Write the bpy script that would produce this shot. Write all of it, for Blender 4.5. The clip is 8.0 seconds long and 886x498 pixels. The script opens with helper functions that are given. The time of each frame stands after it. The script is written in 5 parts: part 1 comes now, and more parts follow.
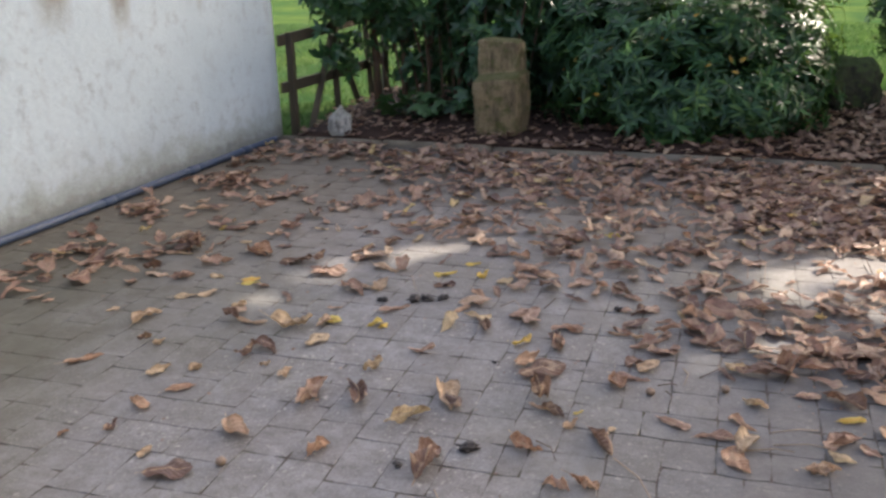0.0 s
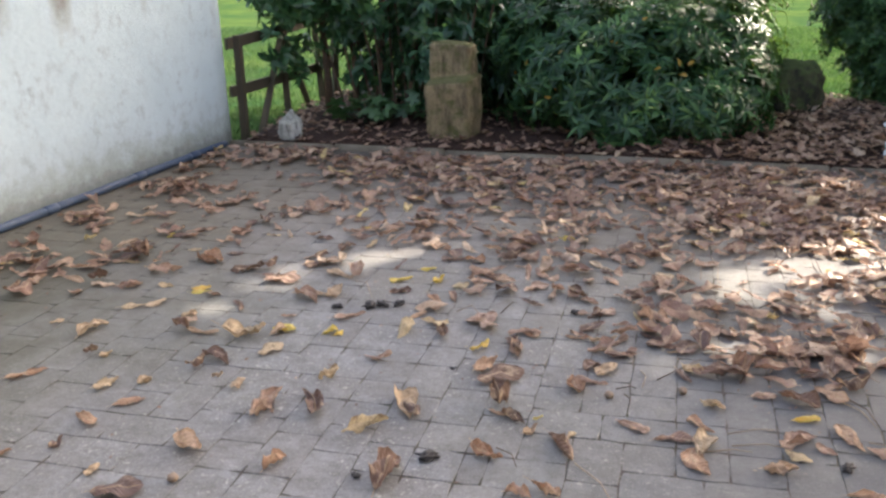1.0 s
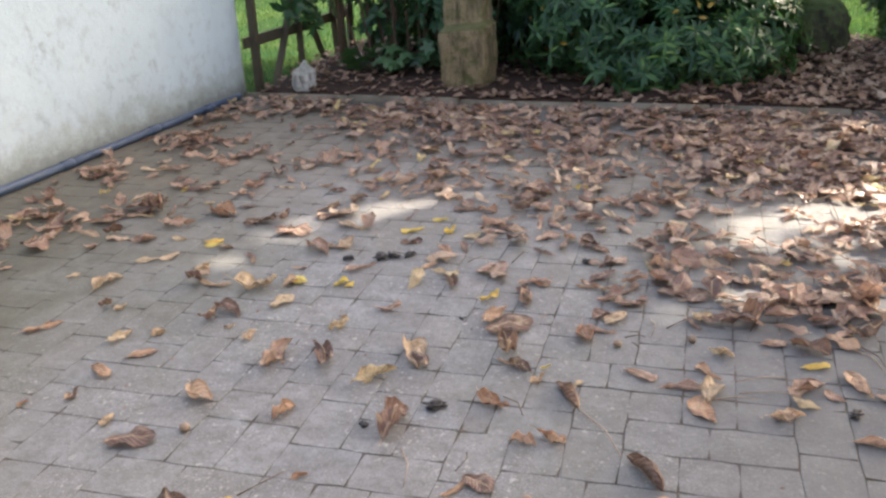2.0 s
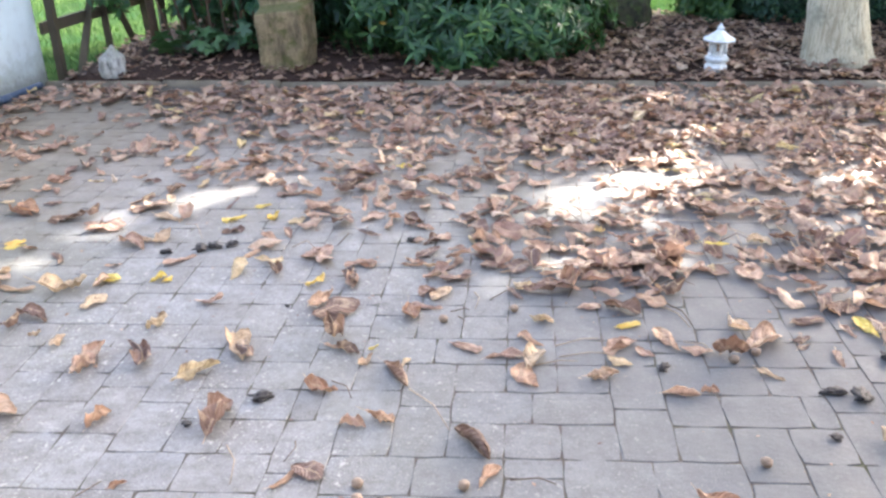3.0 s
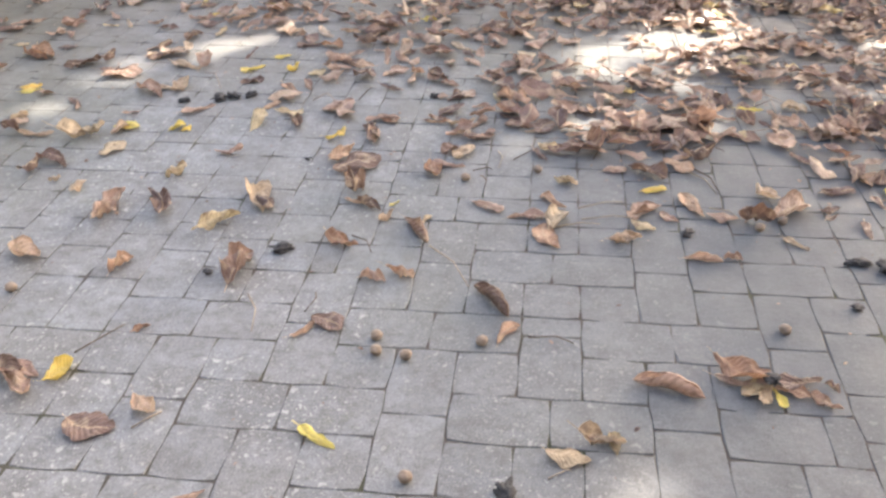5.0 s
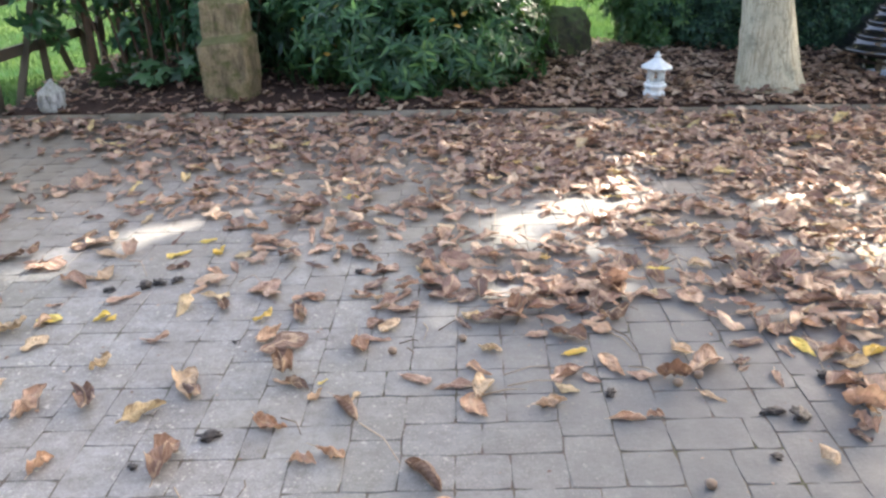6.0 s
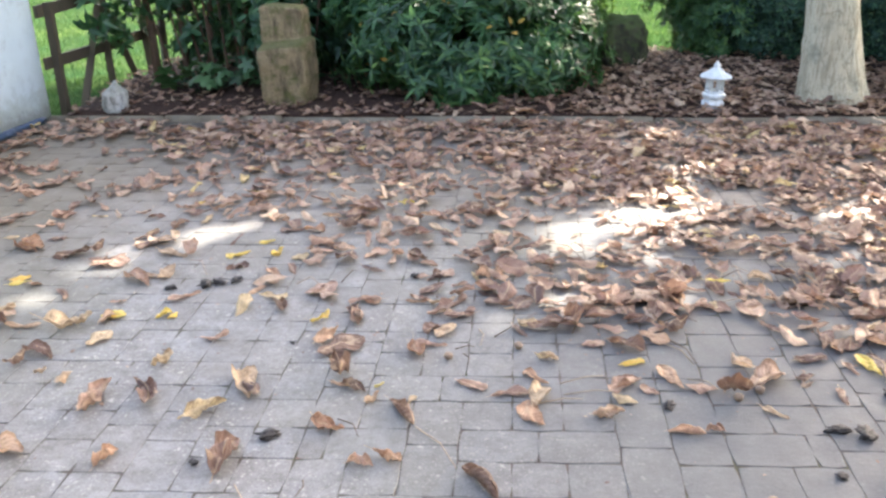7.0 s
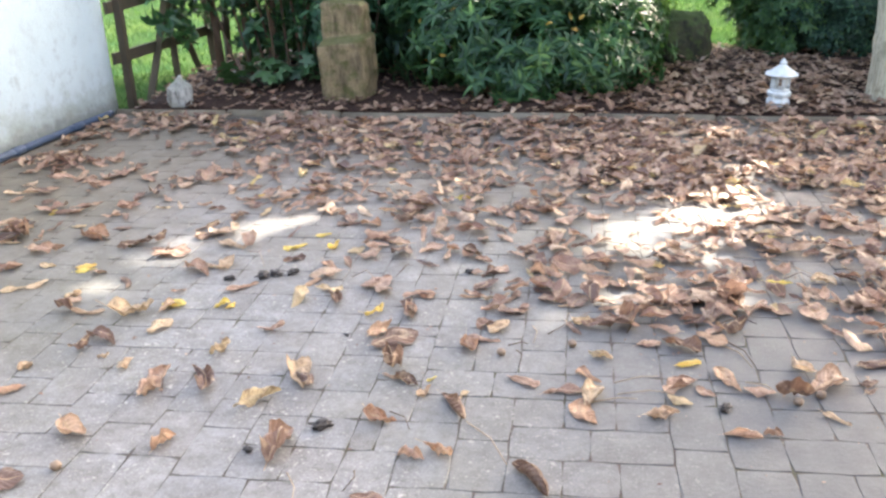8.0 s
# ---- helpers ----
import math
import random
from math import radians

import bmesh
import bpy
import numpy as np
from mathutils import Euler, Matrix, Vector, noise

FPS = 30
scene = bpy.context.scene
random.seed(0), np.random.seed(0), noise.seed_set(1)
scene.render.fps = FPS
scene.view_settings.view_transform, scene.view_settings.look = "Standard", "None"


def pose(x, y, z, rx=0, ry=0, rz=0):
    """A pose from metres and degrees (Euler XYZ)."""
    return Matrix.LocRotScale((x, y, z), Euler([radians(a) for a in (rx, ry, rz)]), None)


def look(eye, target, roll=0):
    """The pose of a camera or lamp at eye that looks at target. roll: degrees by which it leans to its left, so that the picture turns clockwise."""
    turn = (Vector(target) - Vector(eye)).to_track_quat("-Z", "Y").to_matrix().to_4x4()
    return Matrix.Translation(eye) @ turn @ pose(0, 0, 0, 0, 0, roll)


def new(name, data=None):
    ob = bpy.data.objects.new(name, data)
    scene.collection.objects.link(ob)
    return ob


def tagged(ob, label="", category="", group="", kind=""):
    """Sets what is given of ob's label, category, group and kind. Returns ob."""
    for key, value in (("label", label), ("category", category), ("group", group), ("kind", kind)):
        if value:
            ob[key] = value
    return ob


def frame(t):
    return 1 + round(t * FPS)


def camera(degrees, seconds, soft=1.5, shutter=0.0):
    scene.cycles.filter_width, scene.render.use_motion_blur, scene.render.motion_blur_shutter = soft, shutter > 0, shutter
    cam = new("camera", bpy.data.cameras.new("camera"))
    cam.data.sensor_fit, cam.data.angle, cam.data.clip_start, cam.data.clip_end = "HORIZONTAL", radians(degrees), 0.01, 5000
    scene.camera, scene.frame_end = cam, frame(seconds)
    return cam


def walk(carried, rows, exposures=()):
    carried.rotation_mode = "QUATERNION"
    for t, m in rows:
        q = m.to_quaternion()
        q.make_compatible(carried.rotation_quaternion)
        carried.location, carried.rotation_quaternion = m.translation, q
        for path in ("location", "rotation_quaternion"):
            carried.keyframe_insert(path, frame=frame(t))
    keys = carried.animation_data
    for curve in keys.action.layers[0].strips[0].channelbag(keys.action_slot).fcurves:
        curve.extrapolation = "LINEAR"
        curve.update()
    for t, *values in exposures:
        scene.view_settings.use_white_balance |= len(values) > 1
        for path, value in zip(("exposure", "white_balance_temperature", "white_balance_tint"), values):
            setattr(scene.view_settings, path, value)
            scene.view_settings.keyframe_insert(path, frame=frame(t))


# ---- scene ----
cam = camera(55.1, 8.0, 2.5, 0.25)
PATH = [
    (0, (0.414, -0.102, 1.507), (-0.188, 1.682, 0.833), -1.4),
    (0.5, (0.387, -0.074, 1.503), (-0.098, 1.759, 0.865), -0.6),
    (1, (0.387, -0.068, 1.501), (-0.107, 1.751, 0.832), -1.0),
    (1.2, (0.391, -0.076, 1.487), (-0.139, 1.724, 0.797), -1.4),
    (2.3, (0.471, -0.032, 1.504), (-0.064, 1.725, 0.712), -2.5),
    (2.5, (0.492, -0.028, 1.507), (0.098, 1.767, 0.719), -1.7),
    (3, (0.506, -0.012, 1.485), (0.333, 1.801, 0.659), -1.3),
    (3.5, (0.506, -0.003, 1.442), (0.306, 1.757, 0.514), -1.1),
    (4, (0.491, 0.011, 1.417), (0.216, 1.654, 0.311), -1.0),
    (4.2, (0.48, 0.011, 1.419), (0.197, 1.622, 0.268), -0.8),
    (5.3, (0.494, 0.016, 1.491), (0.343, 1.724, 0.461), -0.5),
    (5.5, (0.516, 0.005, 1.521), (0.397, 1.795, 0.638), -1.0),
    (6, (0.52, -0.022, 1.516), (0.463, 1.821, 0.741), -1.2),
    (6.5, (0.503, -0.027, 1.511), (0.443, 1.824, 0.755), -1.0),
    (7, (0.474, -0.028, 1.518), (0.31, 1.815, 0.758), -1.1),
    (7.5, (0.468, -0.031, 1.514), (0.23, 1.807, 0.763), -0.9),
    (8, (0.478, -0.029, 1.511), (0.184, 1.796, 0.748), -1.6),
]
LIGHT = [(0, 2.18, 7500, 16), (0.5, 2.40, 7500, 13), (1.2, 2.55, 7500, 13), (2.5, 2.94, 7600, 13), (3.0, 3.42, 6850, 12), (3.5, 3.18, 7000, 12), (4, 2.81, 7500, 11), (5.5, 3.05, 7250, 11), (6.0, 3.08, 7200, 11), (6.5, 3.22, 7100, 11), (7.2, 3.28, 7200, 11), (8, 3.38, 7350, 11)]
walk(cam, [(t, look(eye, target, roll)) for t, eye, target, roll in PATH], LIGHT)
# ---- light ----
SUN_AZ, SUN_EL = 40.0, 36.0     # degrees clockwise from +y, and above the horizon
SUN_DIR = Vector((math.sin(radians(SUN_AZ)) * math.cos(radians(SUN_EL)), math.cos(radians(SUN_AZ)) * math.cos(radians(SUN_EL)), math.sin(radians(SUN_EL))))
world = bpy.data.worlds.new("world")
scene.world = world
world.use_nodes = True
wn, wl = world.node_tree.nodes, world.node_tree.links
wn.clear()
sky = wn.new("ShaderNodeTexSky")
sky.sky_type = "NISHITA"
sky.sun_disc = False
sky.sun_elevation, sky.sun_rotation = radians(SUN_EL), radians(SUN_AZ)
sky.air_density, sky.dust_density = 0.8, 5.0
bg = wn.new("ShaderNodeBackground")
bg.inputs["Strength"].default_value = 0.15
wout = wn.new("ShaderNodeOutputWorld")
wl.new(sky.outputs[0], bg.inputs["Color"])
wl.new(bg.outputs[0], wout.inputs["Surface"])
sun_data = bpy.data.lights.new("sun", "SUN")
sun_data.energy, sun_data.angle, sun_data.color = 2.7, radians(0.6), (1.0, 0.97, 0.93)
sun = new("sun", sun_data)
sun.matrix_world = look(SUN_DIR * 30, (0, 0, 0))

rng = np.random.default_rng(7)
BED = 0.06                      # height of the planting bed
KERB_Y = 6.10
WALL_X = -3.115                 # where the wall's face meets the kerb


def wall_x(y):
    """The face of the white wall, which runs askew to the kerb."""
    return WALL_X - 0.08 * (6.1 - y)



# ---- materials ----
class Mat:
    """A node material in the making: a few shorthands over the node tree."""

    def __init__(self, name, rough=0.7, metal=0.0, spec=0.5):
        self.m = bpy.data.materials.new(name)
        self.m.use_nodes = True
        self.t = self.m.node_tree
        self.b = self.t.nodes["Principled BSDF"]
        self.set(self.b, "Roughness", rough)
        self.set(self.b, "Metallic", metal)
        self.set(self.b, "Specular IOR Level", spec)

    def set(self, node, key, value):
        if isinstance(value, bpy.types.NodeSocket):
            self.t.links.new(value, node.inputs[key])
        else:
            node.inputs[key].default_value = value

    def coord(self, scale=(1, 1, 1)):
        c = self.t.nodes.new("ShaderNodeNewGeometry").outputs["Position"]
        return self.mapped(c, scale)

    def mapped(self, c, scale):
        n = self.t.nodes.new("ShaderNodeMapping")
        self.set(n, "Vector", c)
        self.set(n, "Scale", scale)
        return n.outputs[0]

    def noise(self, vec, scale, detail=4.0, rough=0.55):
        n = self.t.nodes.new("ShaderNodeTexNoise")
        self.set(n, "Vector", vec)
        self.set(n, "Scale", scale)
        self.set(n, "Detail", detail)
        self.set(n, "Roughness", rough)
        return n.outputs["Fac"]

    def ramp(self, fac, *stops):
        n = self.t.nodes.new("ShaderNodeValToRGB")
        e = n.color_ramp.elements
        while len(e) < len(stops):
            e.new(0.5)
        for el, (pos, col) in zip(e, stops):
            el.position = pos
            el.color = (*col, 1) if isinstance(col, tuple) else (col, col, col, 1)
        self.set(n, "Fac", fac)
        return n.outputs["Color"]

    def mix(self, fac, a, b, how="MIX"):
        n = self.t.nodes.new("ShaderNodeMix")
        n.data_type, n.blend_type = "RGBA", how
        self.set(n, "Factor", fac)
        for key, v in ((6, a), (7, b)):
            if isinstance(v, bpy.types.NodeSocket):
                self.t.links.new(v, n.inputs[key])
            else:
                n.inputs[key].default_value = (*v, 1)
        return n.outputs[2]

    def calc(self, how, a, b=0.5):
        n = self.t.nodes.new("ShaderNodeMath")
        n.operation = how
        for k, v in ((0, a), (1, b)):
            if isinstance(v, bpy.types.NodeSocket):
                self.t.links.new(v, n.inputs[k])
            else:
                n.inputs[k].default_value = v
        return n.outputs[0]

    def axis(self, vec, k):
        n = self.t.nodes.new("ShaderNodeSeparateXYZ")
        self.set(n, 0, vec)
        return n.outputs[k]

    def chance(self, island):
        if island:
            return self.t.nodes.new("ShaderNodeNewGeometry").outputs["Random Per Island"]
        return self.t.nodes.new("ShaderNodeObjectInfo").outputs["Random"]

    def bump(self, height, strength=0.3, distance=0.01):
        n = self.t.nodes.new("ShaderNodeBump")
        self.set(n, "Height", height)
        self.set(n, "Strength", strength)
        self.set(n, "Distance", distance)
        self.set(self.b, "Normal", n.outputs[0])

    def colour(self, c):
        self.set(self.b, "Base Color", c if isinstance(c, bpy.types.NodeSocket) else (*c, 1))
        return self

    def thin(self, colour, amount):
        """Lets light through a leaf."""
        tr = self.t.nodes.new("ShaderNodeBsdfTranslucent")
        self.set(tr, "Color", colour)
        mx = self.t.nodes.new("ShaderNodeMixShader")
        self.set(mx, "Fac", amount)
        out = self.t.nodes["Material Output"]
        self.t.links.new(self.b.outputs[0], mx.inputs[1])
        self.t.links.new(tr.outputs[0], mx.inputs[2])
        self.t.links.new(mx.outputs[0], out.inputs["Surface"])


def paver_mat(name, island):
    m = Mat(name, 0.72, spec=0.4)
    p = m.coord()
    tone = m.ramp(m.chance(island), (0.0, (0.127, 0.132, 0.134)), (0.3, (0.175, 0.182, 0.187)), (0.6, (0.166, 0.165, 0.163)), (0.8, (0.200, 0.208, 0.214)), (1.0, (0.148, 0.158, 0.167)))
    grain = m.noise(p, 260.0, 3.0)
    blot = m.noise(p, 9.0, 5.0, 0.65)
    c = m.mix(m.ramp(m.noise(p, 2.0, 4.0, 0.6), (0.35, 0.0), (0.68, 0.45)), tone, (0.234, 0.236, 0.232))
    c = m.mix(m.ramp(blot, (0.38, 0.0), (0.72, 0.8)), c, (0.098, 0.092, 0.087))
    c = m.mix(m.ramp(grain, (0.42, 0.0), (0.70, 0.6)), c, (0.31, 0.30, 0.29))
    c = m.mix(m.ramp(m.noise(p, 150.0, 4.0, 0.7), (0.52, 0.0), (0.66, 0.6)), c, (0.085, 0.083, 0.080))
    patches = m.noise(p, 1.1, 3.0)
    c = m.mix(m.ramp(m.noise(p, 30.0, 5.0, 0.7), (0.46, 0.0), (0.64, 0.6)), c, (0.105, 0.10, 0.09))
    keep = m.ramp(m.noise(p, 2.6, 3.0), (0.38, 0.12), (0.56, 1.0))
    for size, low, high in ((36.0, 0.62, 0.69), (110.0, 0.61, 0.68)):
        spot = m.ramp(m.noise(p, size, 2.5, 0.5), (low, 0.0), (high, 0.65))
        c = m.mix(m.calc("MULTIPLY", spot, keep), c, (0.42, 0.42, 0.38))
    moss = m.ramp(m.noise(p, 5.5, 6.0, 0.7), (0.58, 0.0), (0.76, 0.35))
    c = m.mix(m.calc("MULTIPLY", moss, m.ramp(patches, (0.42, 0.0), (0.6, 1.0))), c, (0.14, 0.145, 0.075))
    c = m.mix(m.ramp(m.noise(p, 0.38, 4.0, 0.6), (0.46, 0.0), (0.64, 0.42)), c, (0.15, 0.153, 0.110))
    damp = m.calc("SUBTRACT", m.calc("MULTIPLY", m.noise(p, 1.3, 5.0, 0.65), 3.6), m.calc("SUBTRACT", m.axis(p, 0), -3.1))
    c = m.mix(m.ramp(damp, (0.0, 0.0), (1.0, 0.85)), c, (0.074, 0.073, 0.052))
    # dirt trodden in under the leaf fall, towards the bed
    soil = m.calc("ADD", m.axis(p, 1), m.calc("MULTIPLY", m.noise(p, 1.6, 5.0, 0.65), 2.2))
    c = m.mix(m.ramp(m.calc("MULTIPLY", soil, 0.1), (0.40, 0.0), (0.60, 0.6)), c, (0.150, 0.126, 0.098))
    # shade painted into the near right-hand paving: a darker, bluer round patch
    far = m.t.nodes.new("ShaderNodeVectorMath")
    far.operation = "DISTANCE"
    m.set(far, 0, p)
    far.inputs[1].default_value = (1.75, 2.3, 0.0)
    shade_reach = m.calc("ADD", far.outputs["Value"], m.calc("MULTIPLY", m.noise(p, 2.2, 5.0, 0.65), 0.9))
    c = m.mix(m.ramp(m.calc("MULTIPLY", shade_reach, 0.40), (0.46, 0.82), (0.92, 0.0)), c, (0.082, 0.088, 0.095))
    m.colour(c)
    m.set(m.b, "Roughness", m.ramp(blot, (0.3, 0.52), (0.7, 0.8)))
    m.bump(m.calc("ADD", m.calc("MULTIPLY", grain, 0.5), m.noise(p, 60.0, 4.0)), 0.35, 0.004)
    return m.m


def litter_mat(name, island, stops, gloss=0.32, age=1.0):
    """Dead leaves: each of its own brown, blotched, with a pale midrib, side veins and dry dark edges."""
    m = Mat(name, gloss, spec=0.5)
    p = m.coord()
    chance = m.chance(island)
    c = m.ramp(chance, *stops)
    uv = m.t.nodes.new("ShaderNodeTexCoord").outputs["UV"]
    along, across = m.axis(uv, 0), m.calc("ABSOLUTE", m.calc("SUBTRACT", m.axis(uv, 1), 0.5))
    blot = m.noise(p, 34.0, 5.0, 0.65)
    c = m.mix(m.ramp(blot, (0.48, 0.0), (0.66, 0.6 * age)), c, (0.15, 0.08, 0.052))
    c = m.mix(m.ramp(m.noise(p, 19.0, 3.0), (0.54, 0.0), (0.68, 0.6 * age)), c, (0.60, 0.45, 0.30))
    wear = m.calc("ADD", across, m.calc("MULTIPLY", m.noise(p, 48.0, 3.0), 0.30))
    c = m.mix(m.ramp(wear, (0.53, 0.0), (0.70, 0.6 * age)), c, (0.14, 0.078, 0.052))
    rib = m.ramp(across, (0.015, 0.8 * age), (0.045, 0.0))
    c = m.mix(rib, c, (0.55, 0.40, 0.25))
    ribs = m.calc("SINE", m.calc("MULTIPLY", m.calc("SUBTRACT", m.calc("MULTIPLY", along, 9.0), m.calc("MULTIPLY", across, 5.0)), 6.283))
    c = m.mix(m.ramp(ribs, (0.80, 0.0), (1.0, 0.3 * age)), c, (0.15, 0.085, 0.055))
    m.colour(c)
    m.bump(m.calc("ADD", m.calc("MULTIPLY", ribs, 0.35), m.calc("MULTIPLY", m.noise(p, 120.0, 4.0, 0.6), 1.4)), 0.7, 0.004)
    m.thin(c, 0.28)
    return m.m


BROWNS = ((0.0, (0.12, 0.072, 0.060)), (0.14, (0.22, 0.132, 0.102)), (0.30, (0.35, 0.21, 0.158)), (0.5, (0.50, 0.325, 0.235)), (0.7, (0.42, 0.265, 0.190)), (0.86, (0.62, 0.435, 0.305)), (0.96, (0.68, 0.515, 0.37)), (1.0, (0.68, 0.53, 0.20)))
TANS = ((0.0, (0.125, 0.078, 0.066)), (0.2, (0.24, 0.150, 0.115)), (0.45, (0.41, 0.262, 0.195)), (0.7, (0.50, 0.325, 0.235)), (0.9, (0.60, 0.41, 0.29)), (1.0, (0.69, 0.52, 0.345)))
# leaf browns darkened for litter shaded by the shrubs; crumbs share them
DARKENED_BROWNS = ((0.0, (0.06, 0.035, 0.03)), (0.3, (0.20, 0.11, 0.08)), (0.6, (0.30, 0.17, 0.12)), (0.85, (0.38, 0.24, 0.17)), (1.0, (0.58, 0.43, 0.30)))
WEATHERED = ((0.0, (0.08, 0.045, 0.036)), (0.2, (0.24, 0.145, 0.105)), (0.45, (0.42, 0.270, 0.190)), (0.7, (0.52, 0.350, 0.250)), (0.88, (0.58, 0.42, 0.31)), (1.0, (0.66, 0.51, 0.36)))


def green_mat(name, dark, mid, light, gloss=0.35, thin=0.22, spec=0.5):
    m = Mat(name, gloss, spec=spec)
    p = m.coord()
    c = m.ramp(m.chance(True), (0.0, dark), (0.45, mid), (0.9, light), (1.0, (light[0] * 1.7, light[1] * 1.35, light[2])))
    c = m.mix(m.ramp(m.noise(p, 3.0, 3.0), (0.35, 0.0), (0.7, 0.6)), c, dark)
    m.colour(c)
    m.bump(m.noise(p, 90.0, 2.0), 0.2, 0.003)
    m.thin(m.mix(0.6, c, (light[0] * 1.6, light[1] * 1.6, light[2] * 0.8)), thin)
    return m.m


def make_wall_mat():
    m = Mat("white_render", 0.9, spec=0.25)
    p = m.coord()
    z = m.axis(p, 2)
    # the sky's blue cast is put into the white render's base colours
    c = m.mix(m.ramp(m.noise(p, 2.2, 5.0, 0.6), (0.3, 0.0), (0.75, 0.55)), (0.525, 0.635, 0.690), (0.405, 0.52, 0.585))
    mould = m.noise(m.coord((1, 1, 0.85)), 13.0, 6.0, 0.65)
    c = m.mix(m.calc("MULTIPLY", m.ramp(mould, (0.51, 0.0), (0.68, 0.75)), m.ramp(m.noise(p, 1.6, 2.0), (0.36, 0.25), (0.60, 1.0))), c, (0.315, 0.37, 0.42))
    # rain streaks that start under the eaves and thin out downwards
    y = m.calc("ADD", m.axis(p, 1), m.calc("MULTIPLY", m.noise(m.coord((1, 1, 0.8)), 3.0, 3.0), 0.16))
    low = m.calc("ADD", z, m.calc("MULTIPLY", m.noise(p, 14.0, 5.0, 0.7), 0.30))
    for at, half, foot in ((4.60, 0.10, 1.22), (4.06, 0.15, 1.30), (3.40, 0.10, 1.2), (5.35, 0.05, 1.36), (2.7, 0.12, 1.3)):
        near = m.ramp(m.calc("DIVIDE", m.calc("ABSOLUTE", m.calc("SUBTRACT", y, at)), half), (0.25, 1.0), (1.0, 0.0))
        c = m.mix(m.calc("MULTIPLY", near, m.ramp(m.calc("SUBTRACT", low, foot - 0.1), (0.0, 0.0), (0.28, 0.88))), c, (0.22, 0.20, 0.165))
    # algae along the splash line
    edge = m.calc("SUBTRACT", m.calc("ADD", 0.02, m.calc("MULTIPLY", m.noise(p, 6.0, 6.0, 0.7), 0.5)), z)
    c = m.mix(m.ramp(edge, (0.0, 0.0), (0.22, 0.88)), c, (0.185, 0.19, 0.13))
    grime = m.calc("SUBTRACT", m.calc("MULTIPLY", m.noise(p, 17.0, 5.0, 0.7), 0.26), z)
    c = m.mix(m.ramp(grime, (0.0, 0.0), (0.08, 0.8)), c, (0.06, 0.06, 0.045))
    creep = m.calc("SUBTRACT", m.calc("ADD", 0.10, m.calc("MULTIPLY", m.noise(p, 3.0, 6.0, 0.65), 0.75)), z)
    c = m.mix(m.ramp(creep, (0.0, 0.0), (0.35, 0.45)), c, (0.35, 0.40, 0.405))
    m.colour(c)
    m.bump(m.calc("ADD", m.noise(p, 170.0, 4.0), m.calc("MULTIPLY", m.noise(p, 25.0, 4.0), 1.5)), 0.5, 0.008)
    return m.m


def stone_mat(name, a, b, stain, moss, scale=1.0):
    m = Mat(name, 0.88, spec=0.3)
    p = m.coord()
    c = m.mix(m.noise(p, 7.0 * scale, 5.0, 0.65), a, b)
    c = m.mix(m.ramp(m.noise(m.coord((1, 1, 0.25)), 13.0 * scale, 5.0, 0.7), (0.45, 0.0), (0.66, 0.9)), c, stain)
    c = m.mix(m.ramp(m.noise(p, 10.0 * scale, 6.0, 0.7), (0.49, 0.0), (0.64, 0.8)), c, moss)
    flat = m.axis(m.t.nodes.new("ShaderNodeNewGeometry").outputs["Normal"], 2)
    c = m.mix(m.ramp(m.calc("ADD", flat, m.calc("MULTIPLY", m.noise(p, 16.0, 4.0), 0.5)), (0.55, 0.0), (0.95, 0.75)), c, moss)
    m.colour(c)
    pits = m.ramp(m.noise(p, 48.0 * scale, 4.0, 0.7), (0.56, 0.0), (0.66, 0.55))
    c = m.mix(pits, c, stain)
    m.colour(c)
    m.bump(m.calc("ADD", m.noise(p, 90.0, 5.0, 0.65), m.calc("SUBTRACT", m.calc("MULTIPLY", m.noise(p, 18.0, 5.0, 0.65), 1.6), pits)), 0.9, 0.014)
    return m.m


def plain_mat(name, col, rough, dirt=(0.1, 0.09, 0.08), amount=0.35, scale=14.0, bump=0.2, spec=0.5):
    m = Mat(name, rough, spec=spec)
    p = m.coord()
    c = m.mix(m.ramp(m.noise(p, scale, 5.0, 0.65), (0.42, 0.0), (0.72, amount)), col, dirt)
    m.colour(c)
    m.bump(m.noise(p, 110.0, 4.0), bump, 0.004)
    return m.m


def make_soil_mat():
    m = Mat("dark_soil", 0.95, spec=0.2)
    p = m.coord()
    c = m.mix(m.noise(p, 22.0, 6.0, 0.7), (0.024, 0.015, 0.012), (0.075, 0.042, 0.032))
    c = m.mix(m.ramp(m.noise(p, 70.0, 3.0, 0.6), (0.60, 0.0), (0.68, 0.8)), c, (0.20, 0.13, 0.09))
    m.colour(c)
    m.bump(m.noise(p, 45.0, 6.0, 0.7), 1.0, 0.03)
    return m.m


def make_lawn_mat():
    m = Mat("lawn_grass", 1.0, spec=0.0)
    p = m.coord()
    c = m.mix(m.noise(p, 0.5, 4.0), (0.018, 0.047, 0.019), (0.027, 0.066, 0.026))
    c = m.mix(m.ramp(m.noise(p, 26.0, 5.0, 0.7), (0.4, 0.0), (0.7, 0.4)), c, (0.015, 0.034, 0.011))
    # yellower grass at random, brightened to stand in for sun patches
    c = m.mix(m.ramp(m.noise(p, 0.9, 5.0, 0.65), (0.42, 0.0), (0.62, 0.55)), c, (0.070, 0.105, 0.028))
    c = m.mix(m.ramp(m.noise(p, 4.0, 5.0, 0.65), (0.50, 0.0), (0.68, 0.35)), c, (0.050, 0.058, 0.026))
    m.colour(c)
    m.bump(m.noise(p, 60.0, 4.0), 0.5, 0.02)
    return m.m


